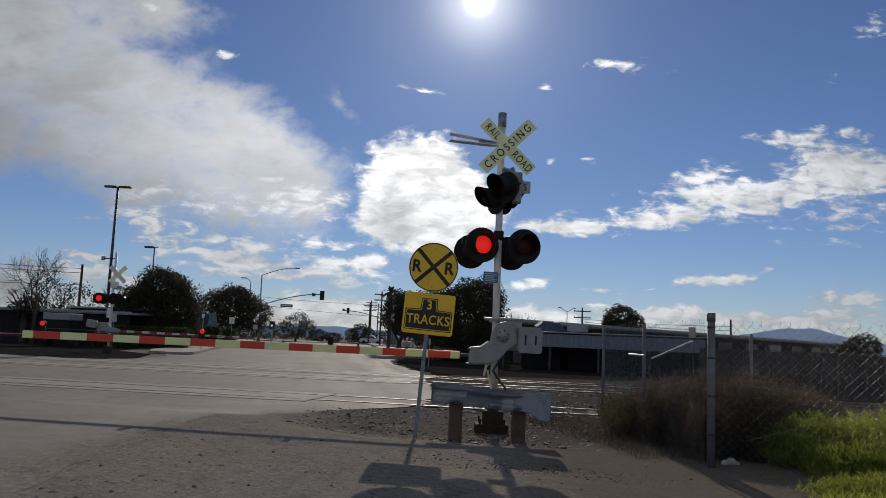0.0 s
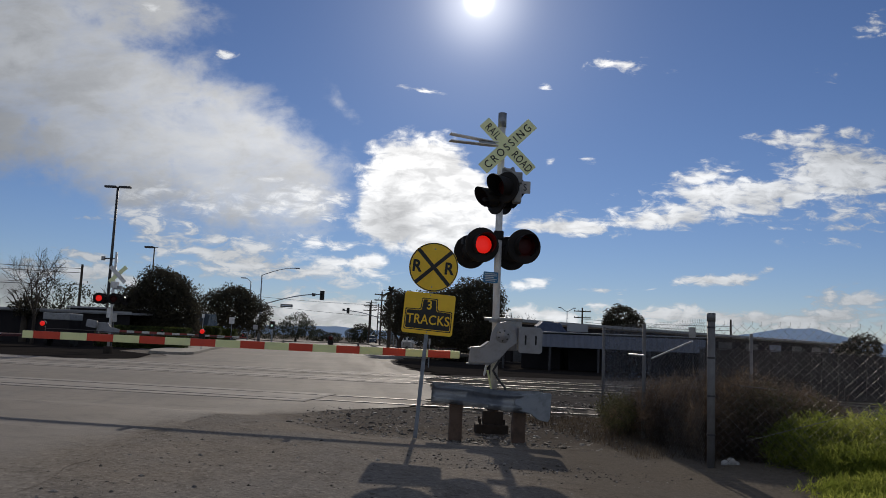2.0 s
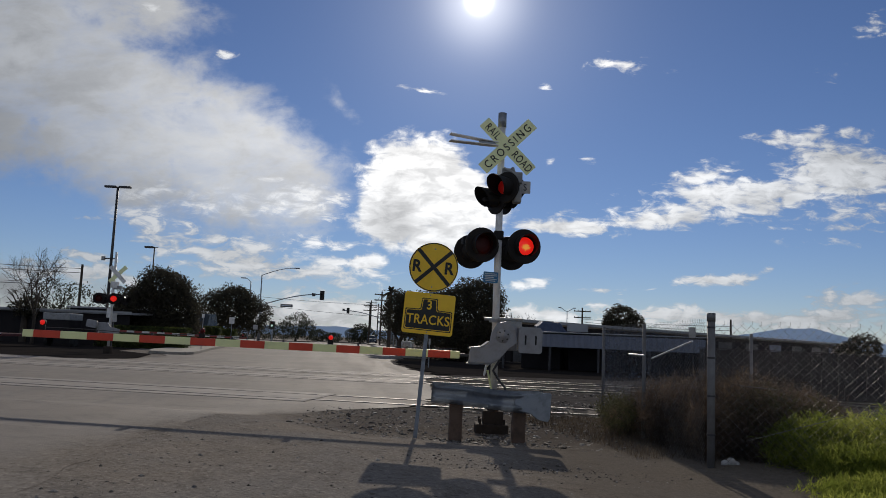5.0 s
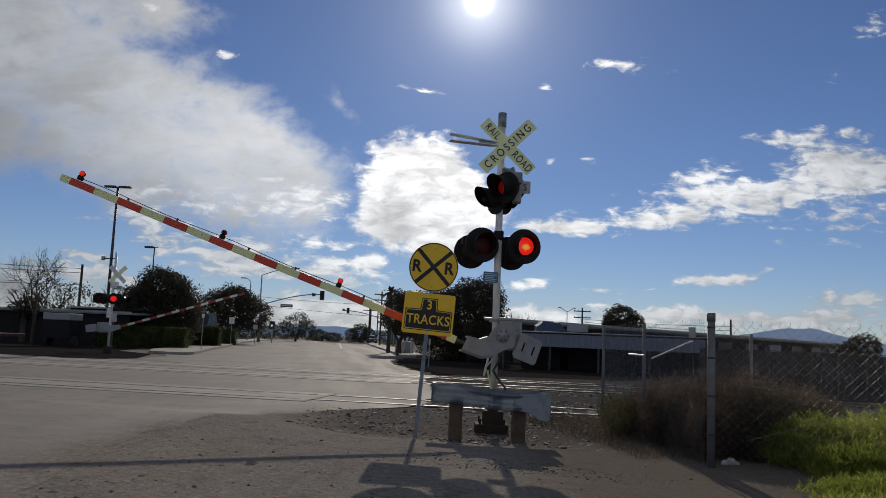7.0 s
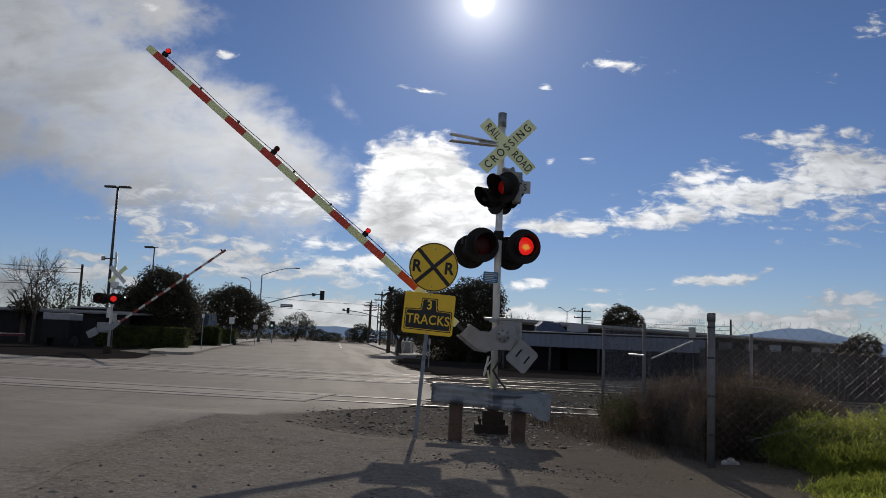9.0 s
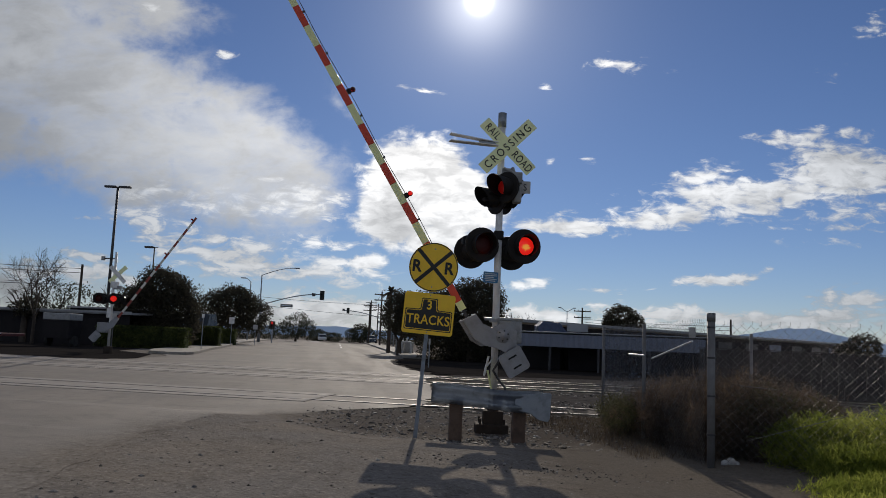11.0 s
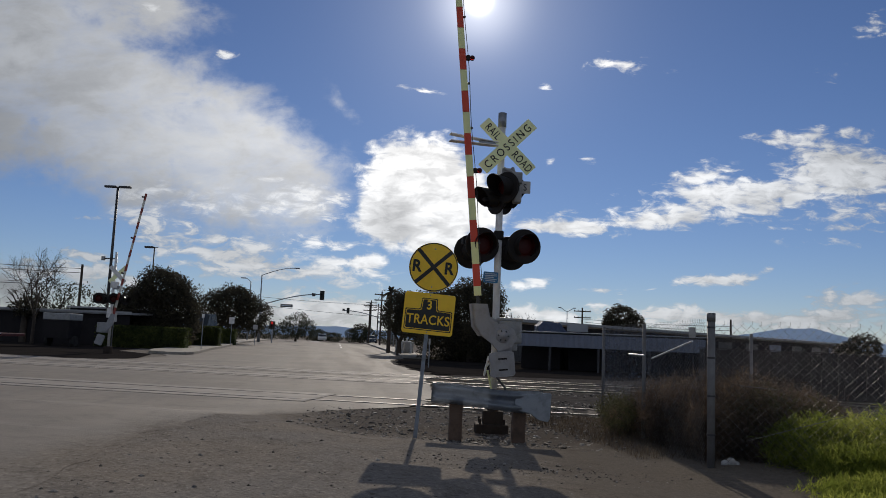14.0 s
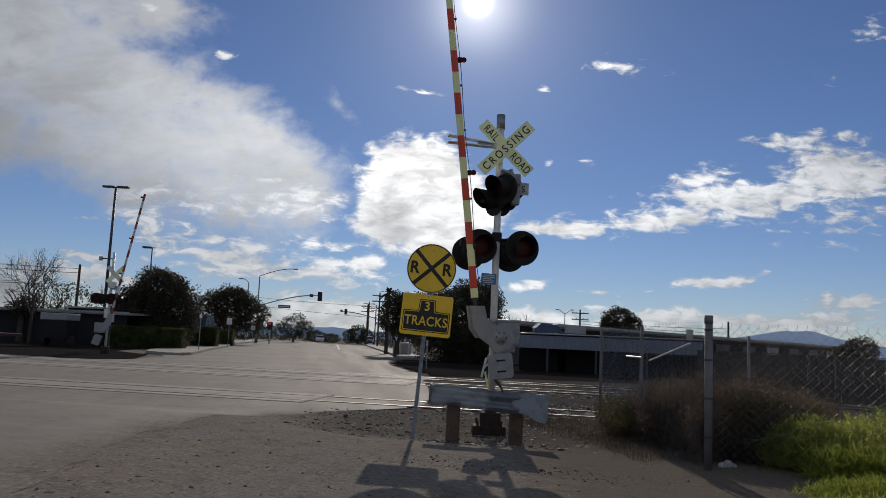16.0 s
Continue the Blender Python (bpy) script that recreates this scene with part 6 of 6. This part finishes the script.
utility_pole(-31.0, 113, 7.2, "dark timber utility pole behind a street tree")
utility_pole(-60.0, 72, 8.4, "timber utility pole beside the sheds", 1)
for a, b, s in (((-31, 113, 6.9), (-9.6, 125, 6.6), 0.25), ((-31, 113, 5.8), (-9.6, 125, 4.7), 0.2), ((-60, 72, 5.6), (-33.8, 72, 5.2), 0.25), ((-60, 72, 7.4), (-33.8, 72, 6.3), 0.25),
                ((-60, 72, 7.8), (-33.8, 72, 6.7), 0.25), ((20.3, 110, 5.2), (34.0, 90, 4.4), 0.2), ((20.3, 110, 4.8), (34.0, 90, 3.9), 0.2), ((-9.6, 125, 8.6), (-14.4, 160, 8.4), 0.6)):
    cable_run(a, b, s, "thin dark overhead cable against the sky")


def small_sign(x, y, h, label, w=0.45, hh=0.55, mat=None):
    sg = thing("street_sign", label, "road sign", Matrix.Translation((x, y, 0.03)))
    part("post", tube((0, 0, 0), (0, 0, h), 0.03, n=8), M_GALV, sg)
    part("plate", box(w, 0.01, hh, pose(0, -0.04, h - hh / 2), 0.004), mat or M_ALU, sg)


small_sign(-16.5, 53.8, 2.55, "sign post with an edge-on plate on the pavement corner", 0.18, 0.25)
small_sign(-19.4, 72, 2.7, "grey back of a road sign on a post", 0.5, 0.6)
small_sign(-20.5, 86, 2.2, "pale sign on a post beside the pavement", 0.5, 0.5, M_WHITE)
small_sign(-0.5, 40.5, 1.5, "thin marker post beside the tracks", 0.10, 0.3, M_WHITE)


def make_car(x, y, turn, paint, label, tall=0.0, z=0.03):
    car = thing("car", label, "car", pose(x, y, z, 0, 0, turn))
    bm = plate([(-2.15, 0.35), (-2.2, 0.75), (-2.0, 0.95 + tall * 0.4), (-1.0, 1.02 + tall * 0.4), (1.5, 1.05 + tall * 0.4), (2.1, 0.95 + tall * 0.3), (2.2, 0.6), (2.15, 0.35)], 1.76, pose(0, -0.88, 0))
    bmesh.ops.bevel(bm, geom=bm.edges[:], offset=0.06, segments=2, affect="EDGES")
    body = part("body", bm, paint, car, "painted car body")
    gl = plate([(-1.05, 0.98 + tall * 0.4), (-0.45, 1.42 + tall), (1.15, 1.46 + tall), (1.75, 1.0 + tall * 0.4)], 1.6, pose(0, -0.80, 0))
    bmesh.ops.bevel(gl, geom=gl.edges[:], offset=0.05, segments=2, affect="EDGES")
    part("cabin_glass", gl, M_GLASSDARK, car, "dark glass")
    rf = plate([(-0.42, 1.41 + tall), (-0.38, 1.48 + tall), (1.08, 1.52 + tall), (1.16, 1.45 + tall)], 1.5, pose(0, -0.75, 0))
    part("roof", rf, paint, car)
    for sy in (-0.82, 0.82):
        for xx in (-1.35, 1.35):
            w = part("wheel", lathe([(0.0, -0.1), (0.2, -0.1), (0.31, -0.09), (0.32, 0.0), (0.31, 0.09), (0.0, 0.1)], 20, pose(xx, sy, 0.32)), M_TYRE, car, "black tyre")
            part("rim", lathe([(0.0, -0.015), (0.18, -0.01), (0.19, 0.01)], 14, pose(0, -0.1 if sy < 0 else 0.1, 0)), M_ALU, w)
    for sy in (-0.6, 0.6):
        part("headlight", box(0.05, 0.3, 0.14, pose(-2.2, sy, 0.72), 0.02), M_PALE, car)
    for sy in (-0.7, 0.7):
        for xx in (-0.3, 0.6):
            part("pillar", box(0.06, 0.03, 0.42 + tall * 0.5, pose(xx + 0.35, sy * 1.15, 1.22 + tall * 0.7)), paint, car)
    return car


make_car(-21.8, 71, 84, M_CARBLUE, "dark blue tall van parked behind the hedge", 1.4)
make_car(-13.3, 152, 97, M_CARBLUE, "dark car parked at the kerb of the far junction", 0.1)
SEDAN = make_car(-13.1, 147, 176, M_CARWHITE, "silver sedan crossing the far junction", 0.0)
OUTBOUND = make_car(-25.4, 168, 97, M_CARWHITE, "white car coming over the far crest", 0.1)


def make_cabinets():
    for x, y, w, h, m_, lab in ((-3.6, 70.5, 0.7, 1.25, M_GREYBOX, "grey steel utility cabinet on the pavement"), (-2.8, 71.2, 0.9, 0.9, M_WHITE, "low pale utility box on the pavement")):
        cb = thing("utility_cabinet", lab, "cabinet", pose(x, y, 0.15))
        part("body", box(w, 0.5, h, pose(0, 0, h / 2 + 0.08), 0.03), m_, cb)
        part("door", box(w * 0.86, 0.02, h * 0.8, pose(0, -0.255, h / 2 + 0.1), 0.006), m_, cb)
        part("plinth", box(w + 0.1, 0.6, 0.1, pose(0, 0, 0.04)), M_CONCRETE, cb)
    hy = thing("valve_assembly", "pale pipework of a water valve assembly", "pipes", pose(-2.9, 69.4, 0.15))
    for a, b in (((-0.4, 0, 0), (-0.4, 0, 1.0)), ((0.4, 0, 0), (0.4, 0, 1.0)), ((-0.4, 0, 1.0), (0.4, 0, 1.0)), ((0, 0, 1.0), (0, 0, 1.35))):
        part("pipe", tube(a, b, 0.09, n=10), M_ALU, hy)


make_cabinets()


def make_hills():
    for name, y, pts, lab in (("hills_right", 3150, [(460, 18), (780, 36), (980, 42), (1160, 54), (1300, 82), (1420, 104), (1520, 106), (1600, 92), (1700, 70), (1880, 50), (2600, 28)], "mountain backdrop on the skyline, haze put into its glowing blue"),
                              ("hills_far", 3180, [(-2600, 14), (-1500, 18), (-900, 20), (-560, 30), (-420, 36), (-330, 28), (-200, 24), (0, 20), (300, 24), (700, 22), (1500, 18)], "hill backdrop beyond the road, haze put into its glowing blue")):
        bm = bmesh.new()
        prev = None
        xs = np.linspace(pts[0][0], pts[-1][0], 120)
        for x in xs:
            z = np.interp(x, [p[0] for p in pts], [p[1] for p in pts]) + 5 * noise.noise((x * 0.012, 1, 0)) + 2 * noise.noise((x * 0.05, 3, 0))
            cur = [bm.verts.new((x, y, -60)), bm.verts.new((x, y, z)), bm.verts.new((x, y + 300, -60))]
            if prev:
                bm.faces.new((prev[0], cur[0], cur[1], prev[1])), bm.faces.new((prev[1], cur[1], cur[2], prev[2]))
            prev = cur
        # backdrop mesh; its haze comes from the glowing material alone
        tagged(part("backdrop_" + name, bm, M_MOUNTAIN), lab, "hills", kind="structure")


make_hills()


# ---- what moves ----
def arm_turn(deg):
    return GATE_HOME @ Matrix.Rotation(radians(deg), 4, "Y")


def far_turn(deg):
    return FAR_HOME @ Matrix.Rotation(radians(-deg), 4, "Y")


def lens_rows(phase, at):
    """Rows for one lens: phase 0 shines first, 1 second, None steadily until the lights go out."""
    ons = (0.45, 1.45, 2.45, 3.45, 4.45, 5.55, 6.55, 7.55, 8.55, 9.55, 10.55, 11.55, 12.55)
    offs = (0.95, 1.95, 2.95, 3.95, 5.05, 6.05, 7.05, 8.05, 9.05, 10.05, 11.05, 12.05, 12.95)
    end = offs[-1]
    state, rows = 1 if phase != 1 else 0, []
    changes = [c for a, b in zip(ons, offs) for c in ((a, 1), (b, 0))]

    def turned(f):
        x, y, z = at if isinstance(at, tuple) else (0, at, 0)
        return pose(x, y, z, 0, 0, 180.0 * (1 - f))
    seq = []
    if phase is None:
        seq = [(end, 0)]
    else:
        for t, second in changes:
            on = second if phase == 1 else 1 - second
            if t >= end - 0.001:
                on = 0
            seq.append((t, on))
    rows.append((0.0, turned(state)))
    for t, on in seq:
        if on == state:
            continue
        for i, f in enumerate((0.0, 1 / 3, 2 / 3, 1.0)):
            rows.append((t + (i - 1.5) / FPS, turned(state + (on - state) * f)))
        state = on
    rows.append((16.0, turned(state)))
    return rows


def motions():
    walk(GATE, [(t, arm_turn(a)) for t, a in (
        (0.0, 0.58), (4.95, 0.58), (5.15, 1.6), (5.4, 4.2), (6.3, 12.86), (7.0, 19.5), (8.0, 29.1), (9.0, 38.65), (10.0, 48.3), (11.5, 62.94), (12.5, 72.7), (13.0, 77.7), (13.2, 80.1),
        (13.4, 82.4), (13.6, 83.95), (13.8, 84.67), (14.0, 84.1), (14.3, 81.8), (14.5, 81.15), (14.7, 81.7), (14.9, 83.1), (15.15, 84.1), (15.5, 82.95), (15.8, 82.4), (16.0, 82.6))])
    walk(FAR_GATE, [(t, far_turn(a)) for t, a in (
        (0.0, -0.8), (5.1, -0.8), (5.3, 0.2), (5.6, 3.6), (6.3, 10.9), (7.0, 18.0), (7.8, 25.9), (8.8, 36.1), (10.0, 47.2), (11.3, 59.4), (12.3, 68.7), (12.9, 74.4), (13.2, 77.4),
        (13.6, 80.8), (14.0, 80.1), (15.0, 79.8), (16.0, 79.8))])
    # traffic at the far junction
    walk(SEDAN, [(t, pose(x, 147, 0.03, 0, 0, 176)) for t, x in ((0.0, -12.85), (0.5, -11.0), (1.0, -9.15), (1.5, -7.2), (3.0, -1.0), (5.0, 9.0), (8.0, 26.0), (16.0, 70.0))])
    walk(OUTBOUND, [(t, pose(-25.4 - (y - 168) * 0.135, y, level(y) + 0.03, 0, 0, 97)) for t, y in ((0.0, 310), (5.0, 275), (7.0, 247), (8.0, 227), (9.0, 205), (10.0, 184), (10.7, 173), (11.3, 168), (16.0, 168))])
    for lens, z, first in ((CORNER_RED, 0.30, 180.0), (CORNER_GREEN, -0.06, 0.0)):
        walk(lens, [(t, pose(0, -0.235, z, 0, 0, first + a)) for t, a in ((0.0, 0), (10.2, 0), (10.24, 60), (10.28, 120), (10.32, 180), (16.0, 180))])
    for lens, phase, at in LENSES:
        walk(lens, lens_rows(phase, at))


motions()
